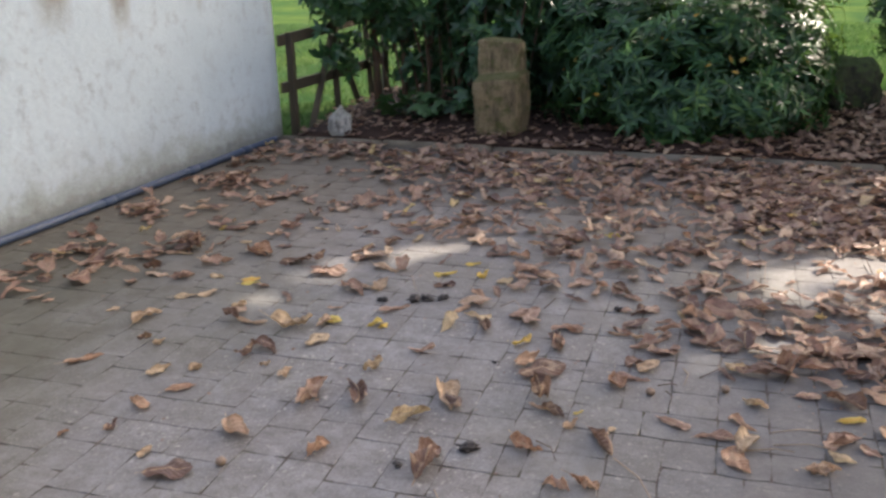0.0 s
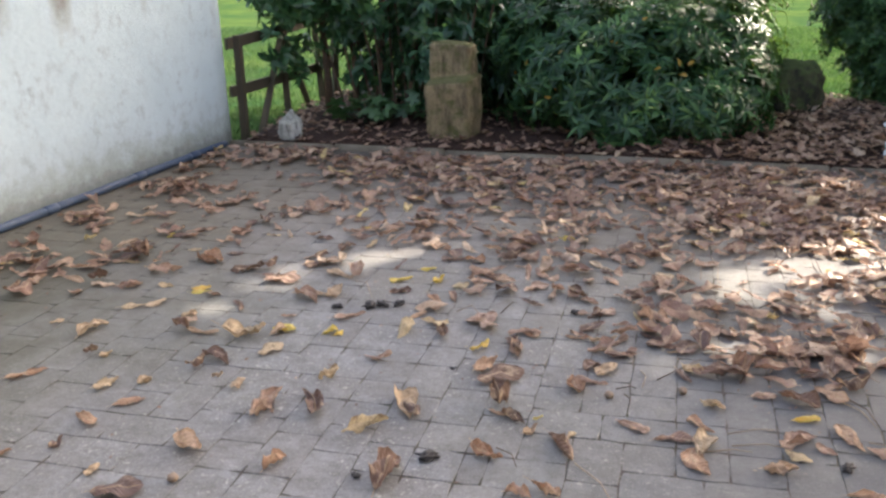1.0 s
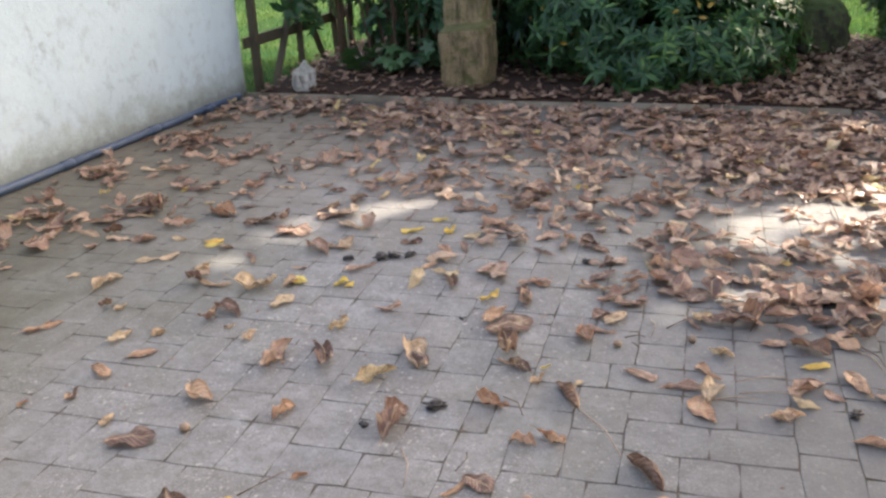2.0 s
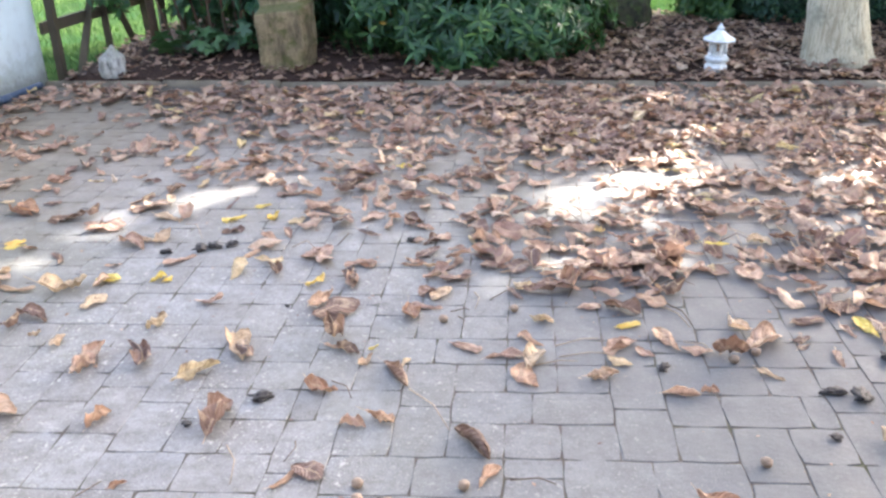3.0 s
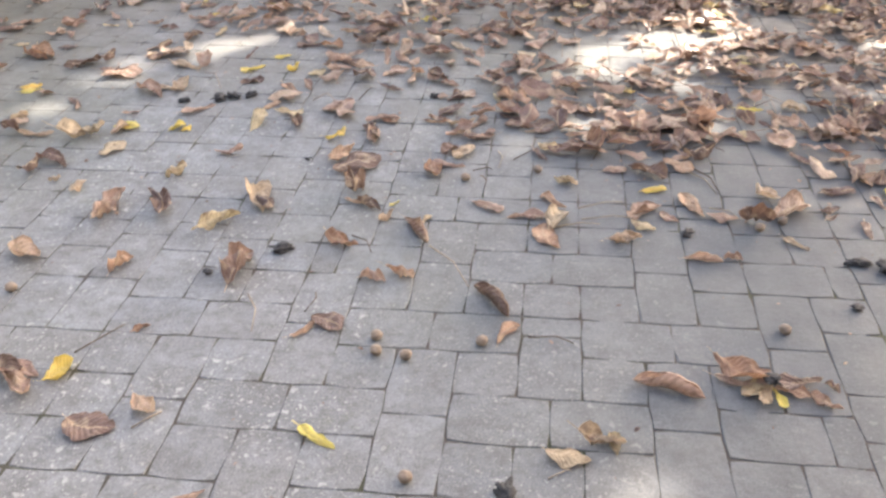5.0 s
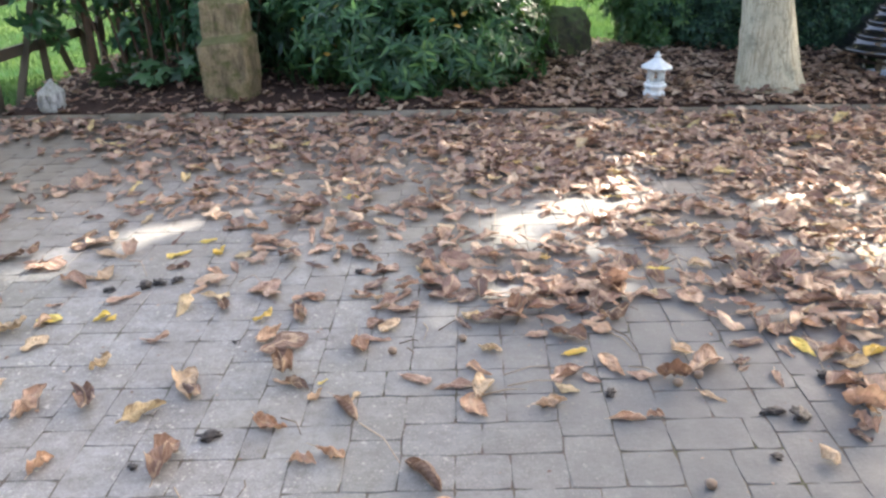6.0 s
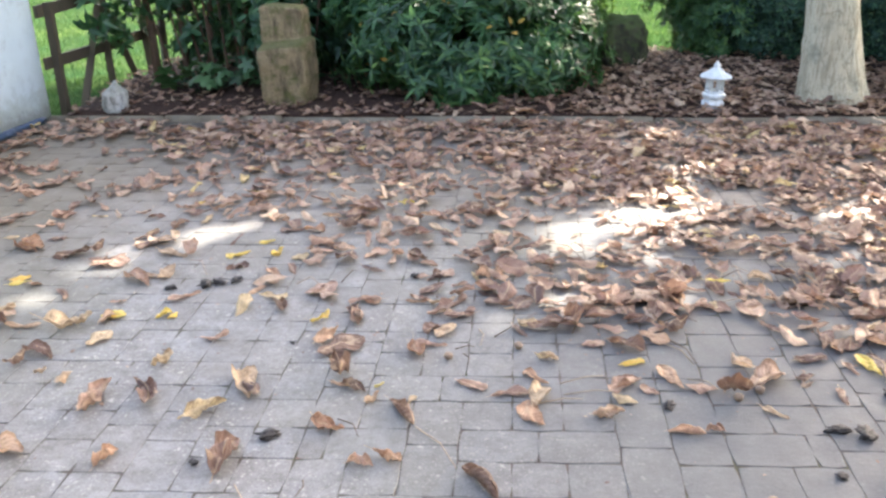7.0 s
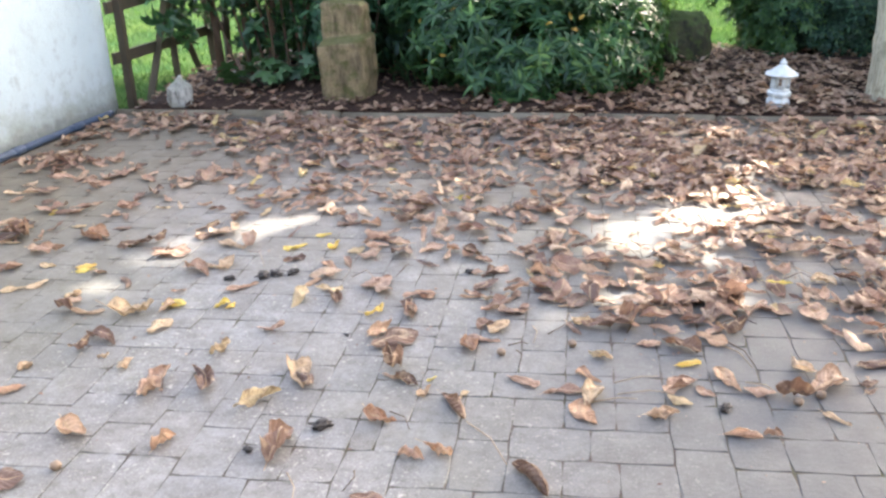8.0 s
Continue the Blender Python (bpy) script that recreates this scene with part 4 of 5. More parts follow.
# ---- fallen leaves ----
def leaf_shape(seed, ln=1.0, wide=0.45, curl=0.6, bend=0.5, twist=0.3, nu=9, nv=5, crumple=1.0, stalk=0.0):
    """Corners of one dried leaf of length 1 along x, curled across and along, crinkled, with a short stalk, resting on z = 0."""
    r = np.random.default_rng(seed)
    pts, uvs = [], []
    ph = r.random(6) * 6.28
    lean, sway = r.uniform(0.75, 1.05), r.uniform(-0.10, 0.10)
    steps = [-stalk, -0.004] if stalk else []
    for f in steps + [i / (nu - 1) for i in range(nu)]:
        g = min(max(f, 0.0), 1.0)
        w = wide * 0.5 * (math.sin(math.pi * g ** lean) ** 0.52 + 0.02) * (1 + 0.07 * math.sin(g * 15 + ph[4]) + 0.05 * math.sin(g * 31 + ph[5])) if f >= 0 else 0.011
        for j in range(nv):
            s = (j / (nv - 1)) * 2 - 1
            ang = s * curl * (0.7 + 0.4 * math.sin(g * 3 + ph[0]))
            rad = w / max(abs(curl), 0.05)
            y = rad * math.sin(ang)
            z = rad * (1 - math.cos(ang)) * (1 if curl > 0 else -1)
            zb = bend * 0.22 * (2 * f - 1) ** 2 + crumple * min(1.0, 2.2 * w / wide) * (0.030 * math.sin(g * 9 + ph[1]) * s + 0.022 * math.sin(s * 4 + g * 7 + ph[2]) + 0.055 * noise.noise((g * 4.5, s * 2.0, seed * 3.7)) + 0.035 * noise.noise((g * 10, s * 4.5, seed * 1.9))) + 0.05 * max(0.0, -f)
            tw = twist * (f - 0.5)
            yy, zz = y * math.cos(tw) - z * math.sin(tw), y * math.sin(tw) + z * math.cos(tw)
            pts.append((f - 0.5, yy + 0.04 * math.sin(f * 4 + ph[3]) + sway * (2 * f - 1) ** 2, zz + zb))
            uvs.append((g, s * 0.5 + 0.5 if f >= 0 else 0.5))
    v = np.array(pts) * ln
    v[:, 2] -= v[:, 2].min()
    n = nu + len(steps)
    q = [(a * nv + b, (a + 1) * nv + b, (a + 1) * nv + b + 1, a * nv + b + 1) for a in range(n - 1) for b in range(nv - 1)]
    return v, np.array(q), np.array(uvs)


def leaf_set(seed, count, curl, bend, twist, crumple, fine, width=(0.44, 0.66)):
    """A set of leaf forms of one habit, no two alike."""
    made = []
    for k in range(count):
        r = np.random.default_rng(seed + k)
        made.append(leaf_shape(seed + k, 1.0, r.uniform(*width), r.choice((-1, 1, 1)) * r.uniform(*curl), r.choice((-0.5, 1, 1)) * r.uniform(*bend), r.uniform(-twist, twist),
                               17 if fine else 9, 11 if fine else 5, crumple, r.choice((0.0, 0.12, 0.22))))
    return made


FLAT = leaf_set(500, 16, (0.08, 0.40), (0.03, 0.20), 0.35, 0.9, True, (0.46, 0.66))
CUPPED = leaf_set(600, 16, (0.7, 1.5), (0.15, 0.70), 1.0, 1.8, True, (0.52, 0.76))
CRUMPLED = leaf_set(700, 10, (1.1, 2.0), (0.4, 1.0), 1.8, 3.0, True, (0.56, 0.82))
ROLLED = [leaf_shape(79, 1.0, 0.62, 2.9, 0.10, -0.2, 16, 15, 0.7), leaf_shape(77, 1.0, 0.66, 3.1, 0.08, 0.2, 16, 15, 0.6, 0.14)]
SHAPES = leaf_set(800, 28, (0.12, 0.60), (0.05, 0.32), 0.55, 1.2, False) + leaf_set(900, 22, (0.6, 1.3), (0.2, 0.6), 0.9, 1.7, False)


def leaf_mesh(name, shape, ln, material):
    return from_arrays(name, shape[0] * ln, shape[1], material, uv=shape[2])


def lay_leaf(x, y, ln, heading, mesh, label, name, group, z=0.0):
    ob = new(name, mesh)
    ob.matrix_world = pose(x, y, z, 0, 0, heading) @ Matrix.Diagonal((ln, ln, ln, 1))
    return tagged(ob, label, "leaf", group)


# leaves lying apart on the paving, by colour and habit: x, y, length, heading
BROWN_CUPPED_A = [(-1.25, 2.58, 0.13, -24), (-1.03, 2, 0.12, -32), (-0.14, 2.93, 0.13, -58), (0.17, 2.84, 0.075, 56), (0.23, 2.82, 0.105, 63), (0.31, 2.98, 0.038, 58), (-0.39, 2.36, 0.09, -53), (1.49, 2.66, 0.05, -38), (-1.08, 1.76, 0.045, 46), (-0.41, 1.41, 0.08, -37),
        (1.22, 1.61, 0.07, -41), (-0.74, 2.325, 0.161, -55), (0.86, 2.485, 0.103, 35), (1.33, 2.515, 0.151, 38), (1.27, 2.625, 0.095, -63)]
BROWN_CUPPED_B = [(-1.27, 3.63, 0.13, 51), (-1.15, 3.23, 0.165, -34), (-1.9, 4.03, 0.13, 56), (-1.98, 3.38, 0.165, 17), (-2.03, 3.19, 0.083, 60), (0.1, 3.46, 0.09, -22), (0.14, 3.32, 0.112, 61), (0.22, 4.18, 0.13, 36), (0.29, 3.56, 0.1, -27), (0.25, 3.96, 0.12, -59),
        (0.38, 3.2, 0.13, 155), (-1.46, 1.91, 0.068, 92), (-2.05, 3.15, 0.11, 20), (1.76, 2.42, 0.13, 20), (1.76, 2.34, 0.105, -81), (1.46, 2.54, 0.06, 19), (1.68, 2.11, 0.068, -54)]
DARK_CUPPED = [(-0.46, 3, 0.13, -56), (-0.05, 2.41, 0.09, -27), (0.88, 2.74, 0.13, -35), (-0.82, 1.5, 0.11, -36), (-1.59, 3.49, 0.165, 43), (-1.22, 3.91, 0.128, 71), (0.04, 3.53, 0.12, -49)]
ORANGE_CUPPED = [(0.13, 2.67, 0.105, -69), (-0.09, 2.17, 0.11, -31), (-0.54, 1.69, 0.05, 41), (-1.85, 3.57, 0.15, -20), (-0.52, 3.86, 0.12, -19), (-0.06, 3.58, 0.09, -50), (-1.46, 2.06, 0.1, -22), (-1.59, 1.83, 0.038, 77), (-1.82, 3.59, 0.165, -42),
        (-0.21, 2.745, 0.126, 70)]
PALE_CUPPED = [(-1.07, 2.4, 0.068, 73), (-1.42, 2.35, 0.045, 55), (0.19, 3.06, 0.11, 19), (0.53, 2.89, 0.08, -35), (0.02, 2.34, 0.068, 59), (0.61, 2.64, 0.07, -33), (0.71, 1.42, 0.06, -76), (1.06, 1.64, 0.06, 50), (-1.05, 3.29, 0.128, 84), (-1.59, 2.94, 0.075, 65),
        (-1.91, 2.71, 0.13, 71), (-1.7, 2.51, 0.053, 68), (-1.54, 2.29, 0.09, 72), (-1.43, 2.36, 0.053, 74), (-1.25, 1.81, 0.06, 96), (-1.58, 2.93, 0.075, 63), (1.55, 2, 0.083, -86), (1.88, 2.89, 0.053, -70), (1.62, 2.81, 0.045, -51), (1.83, 2.52, 0.09, 0),
        (1.78, 2.24, 0.038, -69), (-0.52, 2.225, 0.144, 45), (-0.42, 2.405, 0.161, -61), (0.57, 2.375, 0.115, 73), (0.59, 2.645, 0.062, -16)]
YELLOW_CUPPED = [(-0.27, 2.9, 0.105, 61), (-0.67, 1.5, 0.083, 68), (-0.62, 3.56, 0.098, 69), (-0.1, 4.28, 0.09, -7), (1.94, 2.61, 0.1, 36), (-0.91, 2.905, 0.075, 50)]
BROWN_FLAT_A = [(-1.37, 2.22, 0.05, 22), (0.18, 2.72, 0.11, -13), (0.34, 2.45, 0.11, -23), (-0.11, 2.43, 0.06, -28), (0.77, 2.75, 0.08, 27), (0.85, 2.47, 0.11, 43), (0.93, 2.44, 0.068, -47), (1.46, 2.51, 0.05, 33), (-0.76, 1.5, 0.09, -19), (-0.51, 1.33, 0.11, -10),
        (-0.21, 1.15, 0.083, 46), (-0.04, 1.78, 0.09, -28), (-1.4, 3.46, 0.165, 25), (-1.35, 3.4, 0.165, 13), (-1.13, 3.29, 0.12, -20), (0.47, 2.395, 0.113, 13), (1.1, 2.455, 0.088, -17)]
BROWN_FLAT_B = [(-0.89, 3.08, 0.14, 34), (-2.2, 3.91, 0.165, 14), (-2.12, 4.03, 0.13, 48), (-1.77, 3.7, 0.09, 36), (-0.62, 3.86, 0.13, 12), (-0.16, 3.57, 0.14, -137), (-0.17, 3.76, 0.13, 116), (-0.09, 3.71, 0.09, 77), (0.19, 3.36, 0.09, 49), (-0.27, 4.19, 0.09, 39),
        (-0.36, 4.1, 0.16, -9), (0.38, 3.15, 0.11, -23), (-1.11, 1.73, 0.13, 28), (-2.37, 3.39, 0.105, 47), (-2.76, 3.35, 0.15, 0), (-2.58, 3.38, 0.112, 92), (1.64, 2.61, 0.075, -80), (1.51, 2.68, 0.12, 17), (1.55, 2.43, 0.09, -97)]
DARK_FLAT = [(-0.15, 2.67, 0.165, 41)]
ORANGE_FLAT = [(1.02, 2.525, 0.14, -65), (-0.1, 3.08, 0.1, -42), (0.09, 3.08, 0.1, 8), (1, 2.8, 0.11, -38), (-0.1, 1.74, 0.075, 60), (0.44, 1.79, 0.09, 63), (-0.45, 3.7, 0.165, -43), (-0.56, 3.32, 0.13, -53), (-0.61, 3.15, 0.105, 63), (-1.9, 2.3, 0.13, 43), (-1.4, 2.2, 0.083, 54),
        (0.56, 2.505, 0.102, -48), (0.54, 2.275, 0.126, -70)]
PALE_FLAT = [(-1.44, 2.79, 0.13, -1), (-1.08, 2.69, 0.105, 69), (0.48, 3.04, 0.08, 34), (0.15, 2.34, 0.05, 70), (0.6, 1.36, 0.09, -17), (-1.1, 3.53, 0.165, -29), (-1.33, 3.82, 0.068, 49), (-1.11, 4, 0.13, 85), (-2.01, 3.71, 0.07, 34), (-2.23, 3.47, 0.1, 4),
        (-1.88, 3.22, 0.09, -13), (-1.88, 2.97, 0.11, 24), (-1.8, 3.02, 0.105, 73), (-0.5, 3.52, 0.09, 43), (0.1, 3.92, 0.13, -47), (0.42, 3.84, 0.105, -54), (0.17, 3.87, 0.1, -23), (-2.11, 2.74, 0.053, 53), (-2.27, 3.48, 0.128, 57), (1.98, 3.09, 0.105, -70),
        (0.84, 2.375, 0.078, -41), (1.31, 2.325, 0.078, -49)]
YELLOW_FLAT = [(-0.87, 2.9, 0.06, 67), (0.03, 2.43, 0.038, 47), (0.89, 2.62, 0.09, 24), (0.03, 1.36, 0.1, -34), (-1.23, 4.25, 0.075, 73), (-0.8, 3.54, 0.12, 40), (-2.26, 3.9, 0.083, 97), (-1.67, 3.19, 0.09, 21), (-0.71, 3.7, 0.08, 33), (-1.69, 3.22, 0.09, 26),
        (1.71, 2.64, 0.128, -73), (-1.11, 2.895, 0.087, 6)]
BROWN_CRUMPLED = [(0.04, 1.99, 0.07, -11), (0.78, 2.28, 0.09, 17), (1.1, 2.22, 0.05, -2), (-0.75, 1.44, 0.12, -33), (1.25, 1.67, 0.038, -53), (0.37, 4.12, 0.13, 45), (0.38, 3.31, 0.14, -24), (-2.52, 3.1, 0.13, 77), (1.72, 2.17, 0.083, -69), (-0.9, 2.265, 0.161, 85),
        (-0.36, 1.995, 0.155, 81), (0.77, 2.295, 0.076, 27)]
DARK_CRUMPLED = [(-1.53, 2.79, 0.09, -16), (-1.3, 2.5, 0.075, 60), (-0.12, 2.5, 0.128, -70), (1.07, 2.86, 0.11, 22), (1.2, 2.43, 0.1, -4), (-1.5, 3.55, 0.098, 55), (-2.22, 3.54, 0.165, -27), (-0.35, 3.9, 0.13, 19), (-1.77, 2.51, 0.05, 41), (-2.55, 2.99, 0.09, 76),
        (-2.24, 3.21, 0.09, 38)]
ORANGE_CRUMPLED = [(0.12, 2.02, 0.09, -28), (-0.72, 1.975, 0.083, 66)]
PALE_CRUMPLED = [(-1.18, 2.45, 0.038, 50), (0.68, 1.42, 0.095, -17), (-0.77, 2.535, 0.088, 73), (-1.24, 2.795, 0.15, 20)]
BROWN_ROLLED = [(1.01, 2.21, 0.1, -1), (0.85, 1.62, 0.15, -13)]
DARK_ROLLED = [(0.135, 2.275, 0.15, -54), (0.395, 1.925, 0.15, -50)]
LEAF_TONES = {"yellow": (LEAF_YELLOW, "bright yellow"), "brown": (LEAF_BROWN, "dry brown"), "orange": (LEAF_ORANGE, "warm orange-brown"), "pale": (LEAF_PALE, "bleached straw-coloured"), "dark": (LEAF_DARK, "rotted dark brown")}
LEAF_HABITS = {"flat": (FLAT, "fallen leaf lying flat on the paving"), "cupped": (CUPPED, "fallen leaf with curled edges on the paving"), "crumpled": (CRUMPLED, "shrivelled crumpled leaf on the paving"), "rolled": (ROLLED, "leaf rolled into a tube on the paving")}
leaf_meshes = {}


def fallen(x, y, ln, heading, habit, tone, k, z=0.0):
    """One leaf of that habit and colour; leaves of one form share their mesh."""
    shapes, words = LEAF_HABITS[habit]
    material, colour = LEAF_TONES[tone]
    key = habit, tone, k % len(shapes)
    if key not in leaf_meshes:
        leaf_meshes[key] = leaf_mesh("fallen_leaf", shapes[key[2]], 1.0, material)
    name = "yellow_leaf" if tone == "yellow" else "rolled_leaf" if habit == "rolled" else "fallen_leaf"
    return lay_leaf(x, y, ln, heading, leaf_meshes[key], colour + " " + words, name, "yellow leaves on the patio" if tone == "yellow" else "fallen leaves on the patio", z)


turn = 0
for habit, tone, spots in (("cupped", "brown", BROWN_CUPPED_A + BROWN_CUPPED_B), ("cupped", "dark", DARK_CUPPED), ("cupped", "orange", ORANGE_CUPPED),
                           ("cupped", "pale", PALE_CUPPED), ("cupped", "yellow", YELLOW_CUPPED), ("flat", "brown", BROWN_FLAT_A + BROWN_FLAT_B),
                           ("flat", "dark", DARK_FLAT), ("flat", "orange", ORANGE_FLAT), ("flat", "pale", PALE_FLAT),
                           ("flat", "yellow", YELLOW_FLAT), ("crumpled", "brown", BROWN_CRUMPLED), ("crumpled", "dark", DARK_CRUMPLED),
                           ("crumpled", "orange", ORANGE_CRUMPLED), ("crumpled", "pale", PALE_CRUMPLED), ("rolled", "brown", BROWN_ROLLED), ("rolled", "dark", DARK_ROLLED)):
    for x, y, ln, hd in spots:
        fallen(x, y, ln * (1.18 if y < 2.9 else 1.04), hd, habit, tone, turn * 5 + len(spots), 0.002)
        turn += 1
brown_meshes = [leaf_mesh("fallen_leaf", s, 1.0, LEAF_BROWN) for s in FLAT[:12] + CUPPED[:8] + CRUMPLED[:2]]
# a fallen twig end: leaflets spread round a rotted husk
for a, ln, habit, tone in ((150, 0.15, "cupped", "orange"), (176, 0.13, "flat", "brown"), (212, 0.085, "cupped", "pale"), (250, 0.08, "cupped", "pale"), (285, 0.075, "flat", "yellow"), (14, 0.13, "flat", "brown"), (-14, 0.09, "flat", "orange")):
    fallen(1.10 + 0.55 * ln * math.cos(radians(a)), 1.655 + 0.52 * ln * math.sin(radians(a)), ln, a + 180, habit, tone, a, 0.006)
fallen(1.32, 3.24, 0.10, -8, "flat", "yellow", 3, 0.045)
# the ragged end of the drift
BROWN_END = [(1.83, 2.55, 0.13, 20), (1.8, 2.42, 0.14, -50), (1.77, 2.31, 0.12, 75), (1.75, 2.24, 0.15, -20), (1.74, 2.18, 0.12, 40), (1.85, 2.39, 0.13, 110), (1.82, 2.61, 0.14, 5), (1.75, 2.66, 0.12, -65), (1.78, 2.59, 0.13, 33),
        (1.89, 2.77, 0.14, 80), (1.95, 2.72, 0.13, -30), (1.67, 2.78, 0.12, 10), (1.79, 2.82, 0.14, -75)]
for k, (x, y, ln, hd) in enumerate(BROWN_END):
    lay_leaf(x, y, ln, hd, brown_meshes[(k * 7) % 22], "dry curled brown leaf at the edge of the drift", "fallen_leaf", "fallen leaves on the patio")


def litter_density(x, y):
    """Leaves to the square metre on the patio."""
    d = 20.0 * np.clip((y - 2.7) / 0.6, 0, 1) + 9.0 * np.clip((-0.95 - x) / 0.2, 0, 1)
    d = d + 55.0 * np.clip((y - 3.1) / 1.2, 0, 1)
    d = d + 225.0 * np.clip((y - 4.3) / 1.1, 0, 1) * (0.50 + 0.50 * np.clip((x + 2.2) / 1.5, 0, 1))
    d = d + 255.0 * np.clip((x - 0.25) / 0.5, 0, 1) * np.clip((y - 2.75 + 0.25 * np.clip(x - 1.2, 0, 2)) / 0.3, 0, 1)
    d = d + 60.0 * np.exp(-((x + 1.3) ** 2 / 0.25 + (y - 3.75) ** 2 / 0.05))
    for bx, by, rx, ry in ((0.78, 3.93, 0.34, 0.28), (1.14, 4.16, 0.27, 0.20), (1.64, 4.40, 0.22, 0.22), (1.50, 3.36, 0.15, 0.2), (2.1, 3.1, 0.15, 0.10), (-1.9, 4.0, 0.7, 0.35), (-2.2, 5.2, 0.5, 0.35)):
        d = d * (1 - 0.96 * np.exp(-(((x - bx) / rx) ** 2 + ((y - by) / ry) ** 2) ** 2))
    d = d + 26.0 * np.clip((y - 2.6) / 0.4, 0, 1) * np.clip((4.6 - y) / 0.4, 0, 1) * np.clip((0.2 - x) / 0.4, 0, 1)
    d = d + 110.0 * np.clip((x - 1.85) / 0.35, 0, 1) * np.clip((y - 1.95) / 0.3, 0, 1) * np.clip((3.0 - y) / 0.3, 0, 1)
    thin = np.clip((x + 0.9) / 1.6, 0, 1)
    d = d * np.where((x > -2.3) & (y < 4.0), 0.28 + 0.62 * thin, 1.0) * np.where((x > 0.4) & (x < 1.5) & (y < 2.85), 0.3, 1.0)
    d = d * np.where((x < 0.5) & (y < 4.0), 0.5 + 0.55 * np.clip((x + 0.7) / 0.4, 0, 1) * np.clip((y - 2.9) / 0.3, 0, 1), 0.90)
    d = d * np.where((x > 1.4) & (y > 4.5), 0.78, 1.0)
    d = d * np.where((x < -1.4) & (y < 5.6), 0.5, 1.0)
    for bx, by in ((-2.66, 3.05), (-2.76, 3.36), (-2.35, 3.52), (-2.85, 4.33), (-2.79, 4.71), (-2.48, 4.64), (-2.09, 3.98), (-1.93, 5.21), (-1.76, 4.52), (-2.95, 4.0), (-1.55, 5.4)):
        d = d + 130.0 * np.exp(-(((x - bx) / 0.24) ** 2 + ((y - by) / 0.16) ** 2))
    d = d + 45.0 * np.exp(-((((x + 1.0) * 0.64 + (y - 3.9) * 0.77) / 0.5) ** 2 + (((x + 1.0) * 0.77 - (y - 3.9) * 0.64) / 0.10) ** 2))
    d = d + 26.0 * np.clip((x + 0.5) / 0.3, 0, 1) * np.clip((0.6 - x) / 0.2, 0, 1) * np.clip((y - 2.85) / 0.2, 0, 1) * np.clip((4.0 - y) / 0.3, 0, 1)
    clump = 0.45 + 1.1 * (np.sin(x * 5.3 + 1.7 * np.sin(y * 3.1)) * np.sin(y * 6.1 + 1.3 * np.sin(x * 4.3)) * 0.5 + 0.5)
    return 1.08 * d * clump


def scatter(x0, x1, y0, y1, density, top):
    n = int((x1 - x0) * (y1 - y0) * top)
    x, y = rng.uniform(x0, x1, n), rng.uniform(y0, y1, n)
    k = rng.random(n) * top < density(x, y)
    return x[k], y[k]


def litter_mesh(name, x, y, z, material, small=0.08, large=0.15):
    vs, fs, us, o = [], [], [], 0
    for a, b, c in zip(x, y, z):
        s, q, u = SHAPES[int(rng.integers(len(SHAPES)))]
        ln = rng.uniform(small, large) * (0.78 if b > KERB_Y + 0.06 and a < -0.4 else 1.0)
        m = np.array(Euler((rng.normal() * 0.19, rng.normal() * 0.19, rng.random() * 6.283)).to_matrix())
        v = (s * ln) @ m.T
        v[:, 2] -= v[:, 2].min()
        vs.append(v + np.array((a, b, c)))
        fs.append(q + o)
        us.append(u)
        o += len(s)
    return from_arrays(name, np.concatenate(vs), np.concatenate(fs), material, uv=np.concatenate(us))


lx, ly = scatter(WALL_X - 0.35, 5.6, 1.3, KERB_Y - 0.08, litter_density, 900.0)
clear = lx > wall_x(ly) + 0.13
lx, ly = lx[clear], ly[clear]
near = (ly < 3.3) & (lx > -1.6) & (lx < 2.6)
pick = np.flatnonzero(near)[:75]
for k, i in enumerate(pick):
    lay_leaf(lx[i], ly[i], rng.uniform(0.09, 0.16), rng.random() * 360, brown_meshes[k % 22], "dry curled brown leaf lying on the paving", "fallen_leaf", "fallen leaves on the patio", 0.012 * rng.random())
rest = np.ones(len(lx), bool)
rest[pick] = False
deep = np.clip(litter_density(lx, ly) / 220.0, 0, 1)
tagged(new("leaf_litter", litter_mesh("leaf_litter", lx[rest], ly[rest], (rng.random(len(lx)) * 0.03 * deep)[rest], LEAF_LITTER)), "thick drift of dry curled brown leaves on the patio", "fallen leaves", kind="stuff")


def bed_density(x, y):
    return np.where(x > 0.9, 330.0, 190.0 - 10.0 * np.clip((x + 0.8) / 1.0, 0, 1)) * np.clip(1.3 - (y - 6.2) / 3.2, 0.35, 1) * (1 - 0.75 * np.exp(-(((x + 1.6) / 1.1) ** 2 + ((y - 6.9) / 0.5) ** 2)))


def kerb_fringe(x, y):
    return np.where(np.abs(y - 6.21) < 0.05, 150.0, 60.0) * (0.45 + 0.55 * np.clip((x + 2.6) / 2.0, 0, 1))


fx, fy = scatter(WALL_X + 0.35, 6.2, KERB_Y - 0.03, KERB_Y + 0.20, kerb_fringe, 160.0)
bx, by = scatter(WALL_X + 0.15, 6.2, KERB_Y + 0.03, 9.0, bed_density, 480.0)
bz = np.array([bed_z(a, b) for a, b in zip(bx, by)]) + 0.03 * rng.random(len(bx))
bx, by, bz = np.concatenate([bx, fx]), np.concatenate([by, fy]), np.concatenate([bz, np.full(len(fx), 0.047)])
bz = np.maximum(bz, 0.045)
# litter under the shrubs has its shade put into the leaf colour
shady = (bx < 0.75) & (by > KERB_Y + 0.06)
